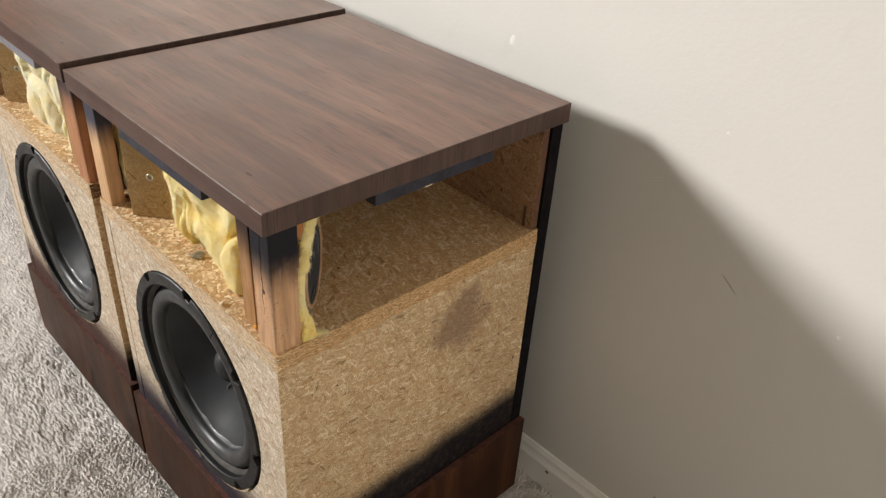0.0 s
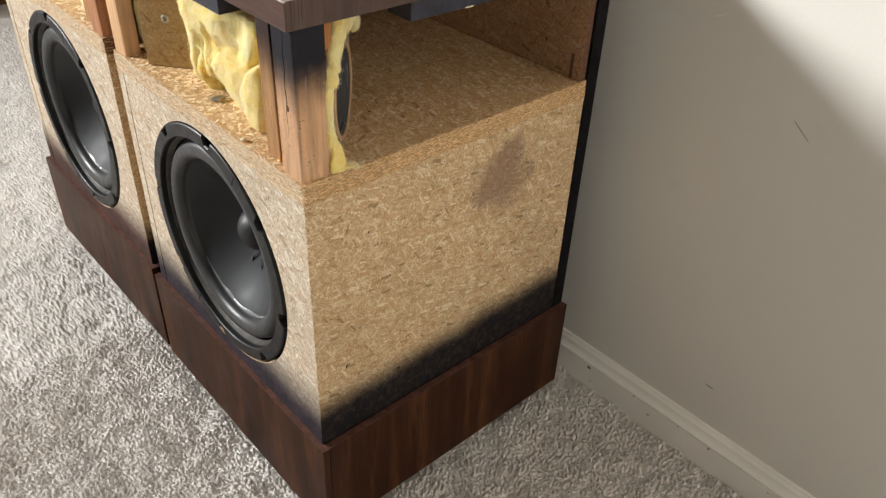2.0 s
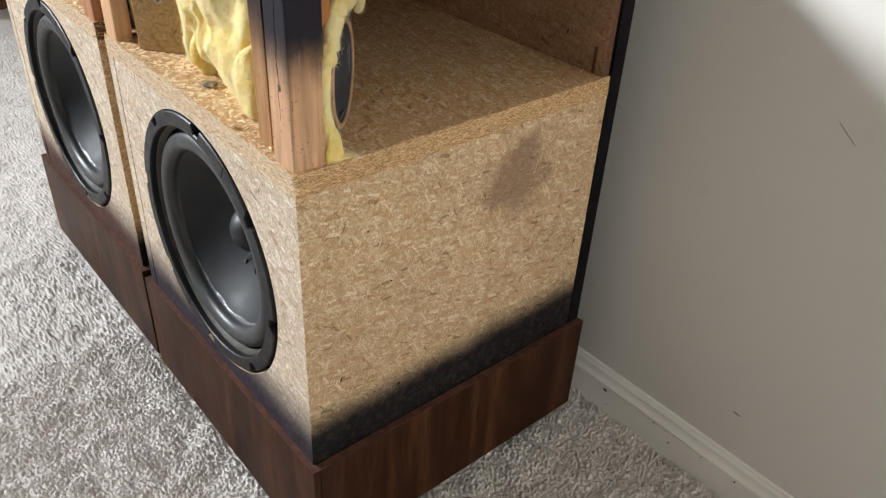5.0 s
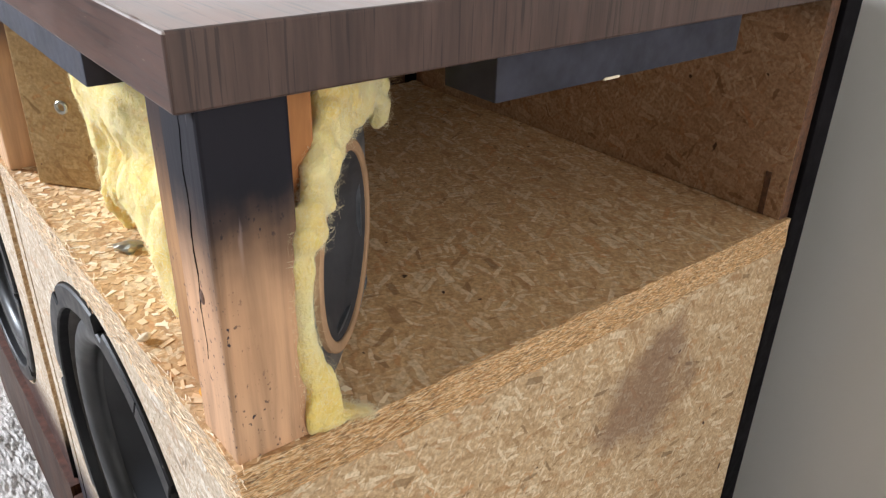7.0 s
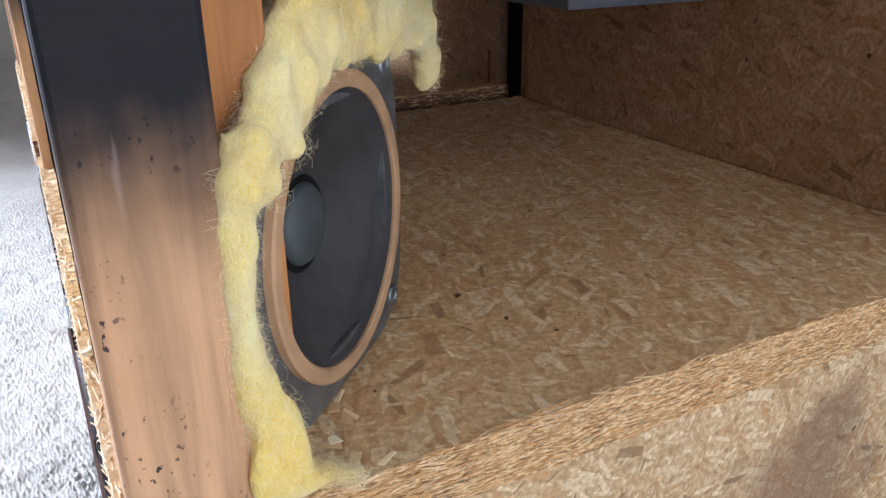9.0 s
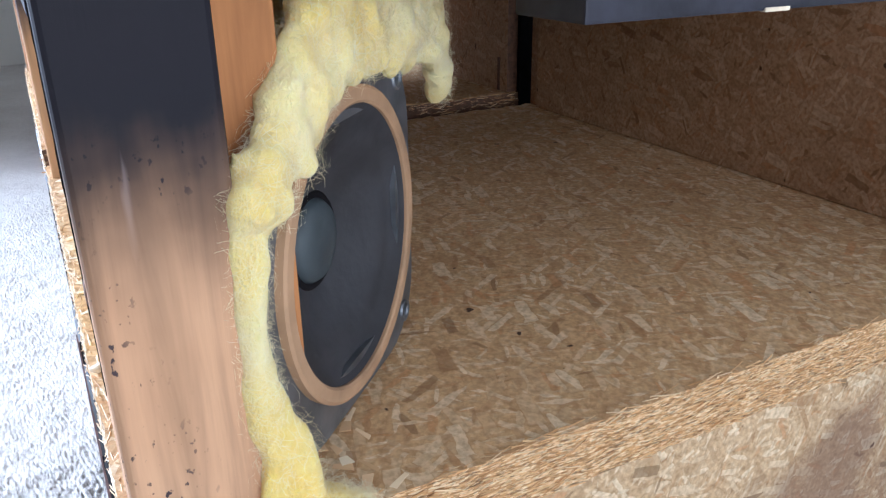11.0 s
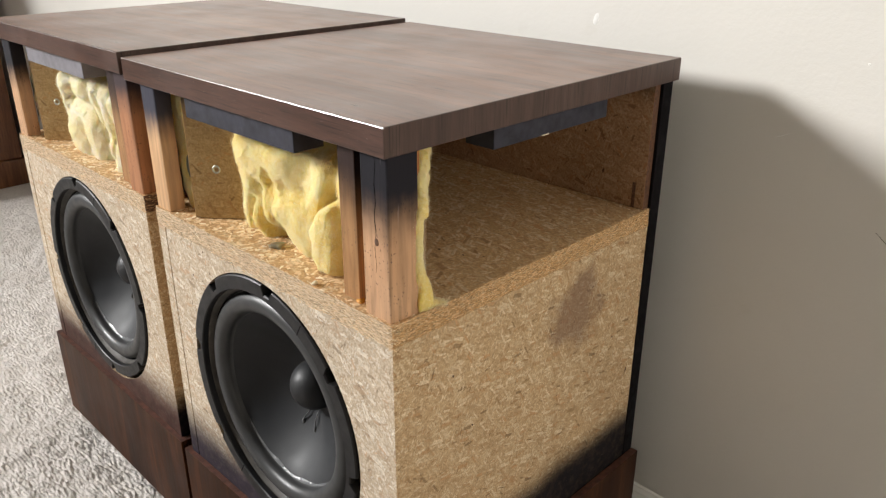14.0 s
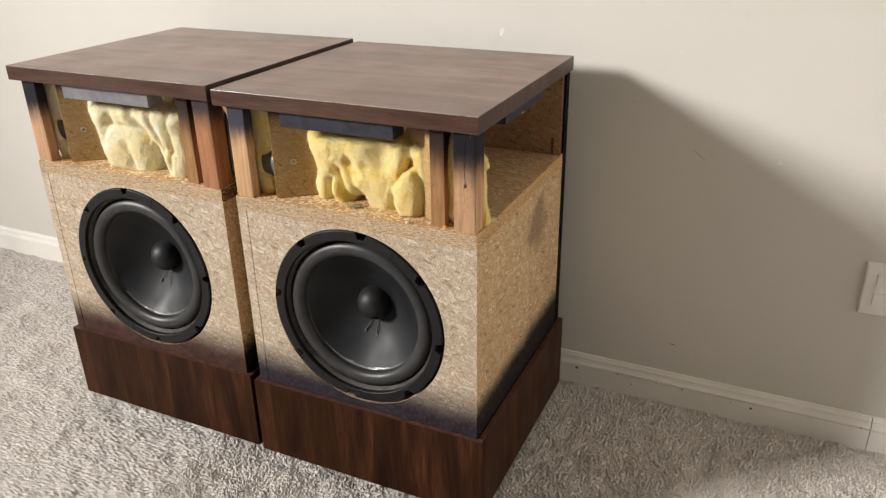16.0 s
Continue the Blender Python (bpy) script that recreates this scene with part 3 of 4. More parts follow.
def holed_panel(x0, x1, y0, y1, z0, z1, cx, cz, r, steps=96):
    """An upright panel with a round cut-out."""
    bm = bmesh.new()

    def ring(y, rr):
        return [bm.verts.new((cx + rr * math.cos(2 * math.pi * i / steps), y, cz + rr * math.sin(2 * math.pi * i / steps))) for i in range(steps)]

    def rim(y):
        out = []
        for i in range(steps):
            a = 2 * math.pi * i / steps
            dx, dz = math.cos(a), math.sin(a)
            k = min(((x1 - cx) if dx > 0 else (x0 - cx)) / dx if abs(dx) > 1e-9 else 9, ((z1 - cz) if dz > 0 else (z0 - cz)) / dz if abs(dz) > 1e-9 else 9)
            out.append(bm.verts.new((cx + k * dx, y, cz + k * dz)))
        for x, z in ((x0, z0), (x1, z0), (x0, z1), (x1, z1)):
            v = min(out, key=lambda w: (w.co.x - x) ** 2 + (w.co.z - z) ** 2)
            v.co.x, v.co.z = x, z
        return out

    loops = [rim(y0), ring(y0, r), ring(y1, r), rim(y1)]
    for k in range(4):
        a, b = loops[k], loops[(k + 1) % 4]
        for i in range(steps):
            j = (i + 1) % steps
            f = bm.faces.new((a[i], a[j], b[j], b[i]))
            f.material_index = 1 if k == 1 else 0
    bmesh.ops.recalc_face_normals(bm, faces=bm.faces[:])
    return bm


def woofer(cab, spin, seam):
    at = Matrix.Translation((WCX, BY0, WCZ))
    # frame ring with eight notches
    bm = bmesh.new()
    steps, prof = 192, []
    R = WR
    outer, inner = R, R - 0.0185

    def cut(i):
        ang = (i / steps * 8 + spin) % 1.0
        return abs(ang - 0.5) < 0.045

    rows = []
    for i in range(steps):
        a = 2 * math.pi * i / steps
        ro = outer - (0.0110 if cut(i) else 0.0)
        row = [(inner, -0.014), (inner, 0.0015), (inner + 0.0012, 0.0028), (ro - 0.0015, 0.0028), (ro, 0.0015), (ro, -0.010)]
        rows.append([bm.verts.new((r * math.cos(a), -h, r * math.sin(a))) for r, h in row])
    for i in range(steps):
        a, b = rows[i], rows[(i + 1) % steps]
        for k in range(5):
            bm.faces.new((a[k], b[k], b[k + 1], a[k + 1]))
    bmesh.ops.recalc_face_normals(bm, faces=bm.faces[:])
    wf = part("woofer", moved(lathe([(R - 0.001, -0.011), (inner - 0.004, -0.011), (0.10, -0.075), (0.06, -0.095), (0.0, -0.095)]), at), BLACKM, cab, "black twelve-inch woofer set flush in the front panel")
    part("gasket", moved(bm, at), RIMM, wf, "segmented black rubber gasket")
    for ang in (seam, seam + 180):
        part("gasket_seam", moved(box(R - 0.0175, R - 0.001, -0.0031, -0.0020, -0.0007, 0.0007), at @ Matrix.Rotation(radians(-ang), 4, "Y")), BLACKM, wf)
    part("basket_lip", moved(lathe([(inner + 0.001, -0.0052), (inner - 0.0030, -0.0056), (inner - 0.0060, -0.0160), (inner - 0.0095, -0.0180)], 120), at), LIPM, wf, "dusty brown-grey lip inside the gasket", True)
    inner -= 0.0075
    roll = [(inner + 0.001, -0.0150)]
    for k in range(13):
        a = math.pi * k / 12
        roll.append((inner - 0.0130 + 0.0130 * math.cos(a), -0.0155 + 0.0112 * math.sin(a)))
    roll += [(inner - 0.026, -0.0175), (inner - 0.028, -0.020)]
    part("surround", moved(lathe(roll, 120), at), SURROUND, wf, "dark grey rubber half-roll surround", True)
    rc = inner - 0.0275
    cone = [(rc + 0.001, -0.0195), (rc - 0.004, -0.0225)]
    for k in range(1, 9):
        f = k / 8
        cone.append((rc - 0.004 - f * (rc - 0.036), -0.0225 - 0.047 * f - 0.006 * math.sin(math.pi * f)))
    part("cone", moved(lathe(cone, 120), at), CONEM, wf, "dark grey paper cone", True)
    dome = [(0.0320 * math.cos(a), -0.068 + 0.032 * math.sin(a)) for a in [math.pi / 2 * k / 12 for k in range(13)]]
    part("dust_cap", moved(lathe([(0.0335, -0.0715)] + dome[:-1] + [(0, -0.036)], 72), at), CAPM, wf, "domed black dust cap", True)
    # glue bead, thicker at the bottom
    bm = bmesh.new()
    ringv = []
    for i in range(120):
        a = 2 * math.pi * i / 120
        low = max(0.0, -math.sin(a) - 0.55) * 2.0
        w = 0.0004 + 0.0070 * low * (0.7 + 0.5 * noise.noise(Vector((i * 0.35, spin, 0))))
        r0 = rc + 0.0005
        ringv.append([bm.verts.new((r * math.cos(a), -h, r * math.sin(a))) for r, h in ((r0, -0.0188), (r0 - w * 0.5, -0.0196 - 0.1 * w), (r0 - w, -0.0213 - 0.55 * w))])
    for i in range(120):
        a, b = ringv[i], ringv[(i + 1) % 120]
        for k in range(2):
            bm.faces.new((a[k], b[k], b[k + 1], a[k + 1]))
    bmesh.ops.recalc_face_normals(bm, faces=bm.faces[:])
    part("glue_bead", moved(bm, at), GLUE, wf, "shiny dried glue bead", True)
    for sx, ex, ez in ((-0.007, -0.017, -0.056), (0.005, 0.007, -0.060)):
        pts = [(sx + (ex - sx) * f, 0.0655 - 0.0085 * f - 0.002 * math.sin(math.pi * f), -0.037 + (ez + 0.037) * f) for f in (0, 0.25, 0.5, 0.75, 1)]
        bm = tube(pts, [0.0008, 0.0007, 0.0007, 0.0008, 0.0014])
        part("lead_wire", moved(bm, at), GLUE, wf, "short grey tinsel lead", True)
        b2 = bmesh.new()
        bmesh.ops.create_icosphere(b2, subdivisions=2, radius=0.0032, matrix=Matrix.LocRotScale((ex, 0.0568, ez - 0.002), None, (0.7, 0.5, 1.4)))
        part("glue_spot", moved(b2, at), GLUE, wf, "", True)


def splinters(cab, name, edge, material, seed, count):
    """Loose fibres along the torn deck edge."""
    rng = random.Random(seed)
    bm = bmesh.new()
    for _ in range(count):
        if edge == "front":
            p = Vector((rng.uniform(BX0 + 0.02, BX1), BY0 + rng.uniform(-0.001, 0.003), ZD - rng.uniform(-0.001, 0.026)))
            d = Vector((rng.choice((-1, 1)), rng.uniform(-0.35, 0.1), rng.uniform(-0.3, 0.3)))
        else:
            p = Vector((BX1 + rng.uniform(-0.003, 0.001), rng.uniform(BY0, BY1 - 0.02), ZD - rng.uniform(-0.001, 0.024)))
            d = Vector((rng.uniform(-0.1, 0.3), rng.choice((-1, 1)), rng.uniform(-0.3, 0.3)))
        d = d.normalized() * rng.uniform(0.0015, 0.0070)
        w = Vector((rng.uniform(-1, 1), rng.uniform(-1, 1), rng.uniform(-1, 1))).normalized() * rng.uniform(0.00015, 0.00045)
        u = d.cross(w).normalized() * 0.0003
        vs = [bm.verts.new(p + q) for q in (-d - w, d - w * 0.3, d + w * 0.3, -d + w)]
        ws = [bm.verts.new(v.co + u) for v in vs]
        bm.faces.new(vs[::-1]), bm.faces.new(ws)
        for k in range(4):
            bm.faces.new((vs[k], vs[(k + 1) % 4], ws[(k + 1) % 4], ws[k]))
    ob = part(name, bm, material, cab)
    ob["kind"] = "stuff"


def flakes(cab, seed, count):
    """Raised wood flakes on the deck's front strip, paled to imitate the light there."""
    rng = random.Random(seed)
    bm = bmesh.new()
    for _ in range(count):
        p = Vector((rng.uniform(BX0 + 0.01, BX1 - 0.004), BY0 + 0.004 + 0.075 * rng.random(), ZD + 0.0001))
        a, l, w = rng.uniform(0, 6.28), rng.uniform(0.0015, 0.005), rng.uniform(0.0008, 0.0024)
        c, s = math.cos(a), math.sin(a)
        t = [rng.uniform(0.0001, 0.0004) for _ in range(4)]
        q = [(-l, -w * rng.uniform(0.3, 1)), (l, -w), (l * rng.uniform(0.6, 1), w), (-l, w * rng.uniform(0.4, 1))]
        top = [bm.verts.new(p + Vector((c * x - s * y, s * x + c * y, h))) for (x, y), h in zip(q, t)]
        low = [bm.verts.new(v.co - Vector((0, 0, 0.0009))) for v in top]
        bm.faces.new(top)
        for k in range(4):
            bm.faces.new((low[k], low[(k + 1) % 4], top[(k + 1) % 4], top[k]))
    ob = part("wood_flake", bm, LIT_FLAKE, cab, "loose wood flakes along the deck front, paled to imitate the light there")
    ob["kind"] = "stuff"


def flake_material(name, tone):
    m = Mat(name)
    n, isl = m.node("ShaderNodeNewGeometry", {}, "Random Per Island")
    col = m.ramp(isl, (0.0, (0.55, 0.34, 0.16)), (0.30, (0.76, 0.52, 0.28)), (0.70, (0.88, 0.70, 0.45)), (1.0, (0.96, 0.87, 0.69)))
    col = m.mix(1.0, col, tone, "MULTIPLY")
    return m.done(col, 0.6, m.noise(500, 2), 0.3, 0.0005)


# Flakes and splinters at the front carry window light in their paler colour.
LIT_FLAKE = flake_material("lit_front_flake", (1.0, 1.0, 1.0))
SPLINTER = flake_material("torn_splinter", (0.80, 0.68, 0.52))


def fibre_material():
    m = Mat("loose_glass_fibre")
    dif, tra, add = m.t.nodes.new("ShaderNodeBsdfDiffuse"), m.t.nodes.new("ShaderNodeBsdfTranslucent"), m.t.nodes.new("ShaderNodeMixShader")
    col = m.ramp(m.noise(60, 2), (0.3, (0.92, 0.82, 0.52)), (0.7, (0.96, 0.92, 0.74)))
    m.put(dif.inputs[0], col), m.put(tra.inputs[0], col)
    m.put(add.inputs[0], 0.5), m.put(add.inputs[1], dif.outputs[0]), m.put(add.inputs[2], tra.outputs[0])
    m.put(m.t.nodes["Material Output"].inputs[0], add.outputs[0])
    return m.m


FIBRE = fibre_material()
V = Vector


def baffle(cab, side, label):
    """The slanting inner board that carries a midrange; side +1 is the right one."""
    cx = (BX0 + BX1) / 2
    L, T = 0.175, 0.016
    bm = box(0, L, 0, T, ZD + 0.001, ZT - 0.001, 0.0012)
    m = Matrix.Translation((cx - 0.151, 0.022, 0)) @ Matrix.Rotation(radians(38), 4, "Z")
    moved(bm, m)
    if side > 0:
        moved(bm, Matrix.Translation((cx, 0, 0)) @ Matrix.Diagonal((-1, 1, 1, 1)) @ Matrix.Translation((-cx, 0, 0)))
        bmesh.ops.reverse_faces(bm, faces=bm.faces[:])
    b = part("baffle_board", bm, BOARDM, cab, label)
    if side < 0:
        nut = lathe([(0.0052, 0.0), (0.0052, 0.0012), (0.0032, 0.0016), (0.0030, -0.004), (0, -0.004)], 24)
        moved(nut, m @ Matrix.Translation((0.034, -0.0002, 0.656)))
        part("t_nut", nut, ZINC, b, "small zinc nut set in the board", True)
    return b


def skirt(*size):
    bm = box(*size)
    # upward faces get the painted highlight colour
    for f in bm.faces:
        f.material_index = 1 if f.normal.z > 0.3 else 0
    return bm


def cabinet(at, kind):
    a = kind == "a"
    cab = thing("speaker_cabinet", "open particleboard speaker cabinet with walnut top and base, black overspray" if a else "open particleboard speaker cabinet with walnut top and base, reddish overspray", "speaker", at, "pair of speaker cabinets")
    # plinth and base skirt
    part("plinth", box(-0.435, -0.045, 0.045, 0.43, 0.0, 0.052, 0.002), PLINTHM, cab, "recessed black plinth")
    base = part("base", box(-0.470, -0.010, 0.010, 0.466, 0.046, ZB - 0.004), PLINTHM, cab)
    part("skirt_board", skirt(-0.479, -0.0005, 0.0, 0.010, 0.044, ZB, 0.0008), [BASEM, SKIRTTOP], base, "walnut veneered base front, its bevel highlight coloured in as a reddish top edge")
    part("skirt_board", skirt(-0.0105, 0.0, 0.0103, 0.468, 0.044, ZB, 0.0008), [BASEM, SKIRTTOP], base, "walnut veneered base side, its bevel highlight coloured in as a reddish top edge")
    part("skirt_board", skirt(-0.479, -0.469, 0.0103, 0.468, 0.044, ZB, 0.0008), [BASEM, SKIRTTOP], base, "walnut veneered base side, its bevel highlight coloured in as a reddish top edge")
    # carcass
    front = FRONT_A if a else FRONT_B
    part("front_panel", holed_panel(BX0 + TH, BX1 - TH, BY0, BY0 + TH, ZB - 0.02, ZD - 0.0238, WCX + 0.0006, WCZ - 0.0016, WR + 0.0030), [front, EDGE_X], cab, "coarse particleboard front with overspray along the bottom")
    for x0, x1, o in ((BX1 - TH + 0.0002, BX1, 1), (BX0, BX0 + TH - 0.0002, -1)):
        bm = box(x0, x1, BY0 - 0.0008, BY1 - 0.016, ZB - 0.02, ZD - 0.0235, 0.0010)
        for f in bm.faces:
            f.material_index = 1 if f.normal.y < -0.5 else 0
        part("side_panel", bm, [SIDE, front], cab, "flaky particleboard side with a brown stain and black overspray")
    bm = rough_box(BX0, BX1, BY0 - 0.0005, BY1 - 0.016, ZD - 0.0235, ZD, 0.0062, 0.0009, 3 if a else 9)
    # kind b: the edge facing the gap has its shade painted in dark brown
    for f in bm.faces:
        f.material_index = 0 if f.normal.z > 0.6 else (1 if abs(f.normal.y) > abs(f.normal.x) else (3 if f.normal.x > 0 and not a else 2))
    part("deck", bm, [DECKM, EDGE_X, EDGE_Y, KNOT_AND_SHADE], cab, "particleboard deck with a torn fibrous edge")
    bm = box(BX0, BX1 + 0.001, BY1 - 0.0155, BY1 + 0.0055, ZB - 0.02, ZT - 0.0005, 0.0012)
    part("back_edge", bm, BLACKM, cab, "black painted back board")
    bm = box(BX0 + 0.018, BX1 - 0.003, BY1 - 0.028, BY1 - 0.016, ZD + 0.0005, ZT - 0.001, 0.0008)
    # the right end is coloured dark to stand for the shadow on it
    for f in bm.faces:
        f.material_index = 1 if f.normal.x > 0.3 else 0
    inner = part("back_panel", bm, [BACKM, KNOT_AND_SHADE], cab, "reddish brown particleboard back")
    part("back_cleat", box(BX0 + 0.002, BX0 + 0.0175, BY1 - 0.024, BY1 - 0.016, ZD + 0.0005, ZT - 0.001, 0.0008), BACKM, cab)
    part("slot", box(BX1 - 0.0205, BX1 - 0.0160, BY1 - 0.0286, BY1 - 0.027, ZD + 0.001, ZD + 0.034), KNOT_AND_SHADE, inner)
    splinters(cab, "splinter", "front", LIT_FLAKE, 5 if a else 6, 2400)
    splinters(cab, "splinter", "side", SPLINTER, 7 if a else 8, 2000)
    flakes(cab, 11 if a else 12, 850)
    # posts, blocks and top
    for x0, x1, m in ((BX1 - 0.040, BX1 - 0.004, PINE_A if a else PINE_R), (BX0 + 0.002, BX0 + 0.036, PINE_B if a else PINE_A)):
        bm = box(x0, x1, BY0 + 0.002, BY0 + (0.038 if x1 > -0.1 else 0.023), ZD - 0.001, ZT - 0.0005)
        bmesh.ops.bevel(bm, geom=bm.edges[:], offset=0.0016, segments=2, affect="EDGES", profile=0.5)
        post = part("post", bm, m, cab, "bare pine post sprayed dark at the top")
        if x1 > -0.1 and a:
            pts = [(x0 + 0.020 + 0.0010 * math.sin(k * 1.7) - 0.0002 * k, BY0 + 0.0019, ZT - 0.004 - 0.0085 * k) for k in range(14)]
            part("crack", tube(pts, [0.00012 + 0.00022 * math.sin(math.pi * k / 13) for k in range(14)], 5), BLACKM, post, "dark drying crack")
            kb = bmesh.new()
            bmesh.ops.create_icosphere(kb, subdivisions=2, radius=1.0, matrix=Matrix.LocRotScale((x0 + 0.0195, BY0 + 0.0021, 0.669), None, (0.0030, 0.0006, 0.0038)))
            part("knot", kb, KNOT_AND_SHADE, post, "small dark knot", True)
    part("post_batten", box(BX1 - 0.046, BX1 - 0.022, BY0 + 0.0385, BY0 + 0.057, ZD + 0.0005, ZT - 0.001, 0.001), BATTEN, cab, "orange pine batten behind the post")
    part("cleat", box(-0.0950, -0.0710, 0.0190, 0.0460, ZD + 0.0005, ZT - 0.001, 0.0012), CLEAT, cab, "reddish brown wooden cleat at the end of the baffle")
    baffle(cab, -1, "slanting particleboard baffle")
    baffle(cab, 1, "slanting particleboard baffle")
    blk = BLOCKM if a else BLOCKPALE
    part("glue_block", box(-0.360, -0.152, 0.011, 0.047, 0.7255, ZT - 0.0005, 0.0012), blk, cab, "dark painted wooden block under the top")
    side_block = part("glue_block", box(-0.062, -0.024, 0.155, 0.348, 0.7255, ZT - 0.0005, 0.0012), BLOCKM, cab, "dark painted wooden block under the top")
    part("bare_chip", box(-0.0262, -0.0236, 0.2300, 0.2420, 0.7251, 0.7266, 0.0004), CHIPM, side_block, "bare pale chip on the lower edge")
    part("glue_block", box(-0.456, -0.418, 0.155, 0.348, 0.7255, ZT - 0.0005, 0.0012), BLOCKM, cab, "dark painted wooden block under the top")
    bm = box(-0.486, -0.007, 0.0, 0.474, ZT, ZTT)
    bmesh.ops.bevel(bm, geom=bm.edges[:], offset=0.0011, segments=2, affect="EDGES", profile=0.5)
    bm.normal_update()
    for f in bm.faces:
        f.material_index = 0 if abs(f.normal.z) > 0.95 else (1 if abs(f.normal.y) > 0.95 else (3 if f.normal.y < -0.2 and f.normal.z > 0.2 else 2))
    part("top", bm, [TOPM, FASCIA, FASCIA_S, GLINT if a else FASCIA], cab, "walnut laminate top, the right cabinet's with a front edge highlight coloured in")
    woofer(cab, 0.667 if a else 0.445, 59.5 if a else 68.5)
    return cab


cabinet((0, 0, 0), "a")
LEFT = (-0.488, 0.0, 0.005)
cabinet(LEFT, "b")


# ---- insulation ----
def fluff(name, lumps, material, label, at=(0, 0, 0), seed=1, voxel=0.0032, coarse=0.0105, fibres=500, soften=8, thin=0.0001, out=0.0):
    """Soft wool: overlapping lumps fused into one skin, roughened, with loose fibres."""
    ball = bmesh.new()
    bmesh.ops.create_icosphere(ball, subdivisions=3 if len(lumps) < 40 else 2, radius=1.0)
    ball.verts.index_update()
    bv, bf = [v.co.copy() for v in ball.verts], [[v.index for v in f.verts] for f in ball.faces]
    ball.free()
    verts, faces = [], []
    for x, y, z, rx, ry, rz, tilt in lumps:
        m = Matrix.LocRotScale((x, y, z), Euler((0, radians(tilt), 0)), (rx, ry, rz))
        faces += [[k + len(verts) for k in f] for f in bf]
        verts += [m @ v for v in bv]
    rng = random.Random(seed)
    roots = []
    for _ in range(fibres):
        x, y, z, rx, ry, rz, tilt = rng.choice(lumps)
        n = V((rng.gauss(0, 1), rng.gauss(0, 1), rng.gauss(0, 1))).normalized()
        roots.append((V((x, y, z)) + Euler((0, radians(tilt), 0)).to_matrix() @ V((n.x * rx, n.y * ry, n.z * rz)) + n * out, n))
    return wool(name, verts, faces, roots, material, label, at, rng, voxel, coarse, soften, thin)


def wool(name, verts, faces, roots, material, label, at, rng, voxel, coarse, soften, thin):
    """Fuse the pieces into one soft, roughened skin and strew loose fibres at the roots."""
    me = bpy.data.meshes.new(name)
    me.from_pydata(verts, [], faces)
    me.materials.append(material)
    me.shade_smooth()
    ob = new(name, me)
    ob.location = at
    tagged(ob, label, "insulation")
    rm = ob.modifiers.new("fuse", "REMESH")
    rm.mode, rm.voxel_size, rm.use_smooth_shade = "VOXEL", voxel, True
    sm = ob.modifiers.new("soften", "SMOOTH")
    sm.factor, sm.iterations = 0.5, soften
    for size, depth in ((0.040, coarse), (0.014, coarse * 0.42), (0.0045, coarse * 0.20)):
        tx = bpy.data.textures.new(name + "_lumps", "CLOUDS")
        tx.noise_scale, tx.noise_depth = size, 2
        d = ob.modifiers.new("lumps", "DISPLACE")
        d.texture, d.strength, d.mid_level, d.texture_coords = tx, depth, 0.5, "LOCAL"
    fv, ff = [], []
    for p, n in roots:
        t = (n.cross(V((rng.gauss(0, 1), rng.gauss(0, 1), rng.gauss(0, 1)))).normalized() + n * rng.uniform(-0.1, 0.22)).normalized() * rng.uniform(0.003, 0.010)
        w = t.cross(n).normalized() * thin
        curl = n * rng.uniform(-0.001, 0.0025) + w.normalized() * rng.uniform(-0.002, 0.002)
        k = len(fv)
        for q, v in ((p - t * 0.5, w), (p - t * 0.15 + curl, w), (p + t * 0.2 + curl, w), (p + t * 0.5, w * 0.3)):
            fv += [q - v, q + v]
        ff += [(k + a, k + a + 1, k + a + 3, k + a + 2) for a in (0, 2, 4)]
    fm = bpy.data.meshes.new("loose_fibre")
    fm.from_pydata(fv, [], ff)
    fm.materials.append(FIBRE)
    f = new("loose_fibre", fm)
    f.parent = ob
    f["kind"] = "stuff"
    return ob


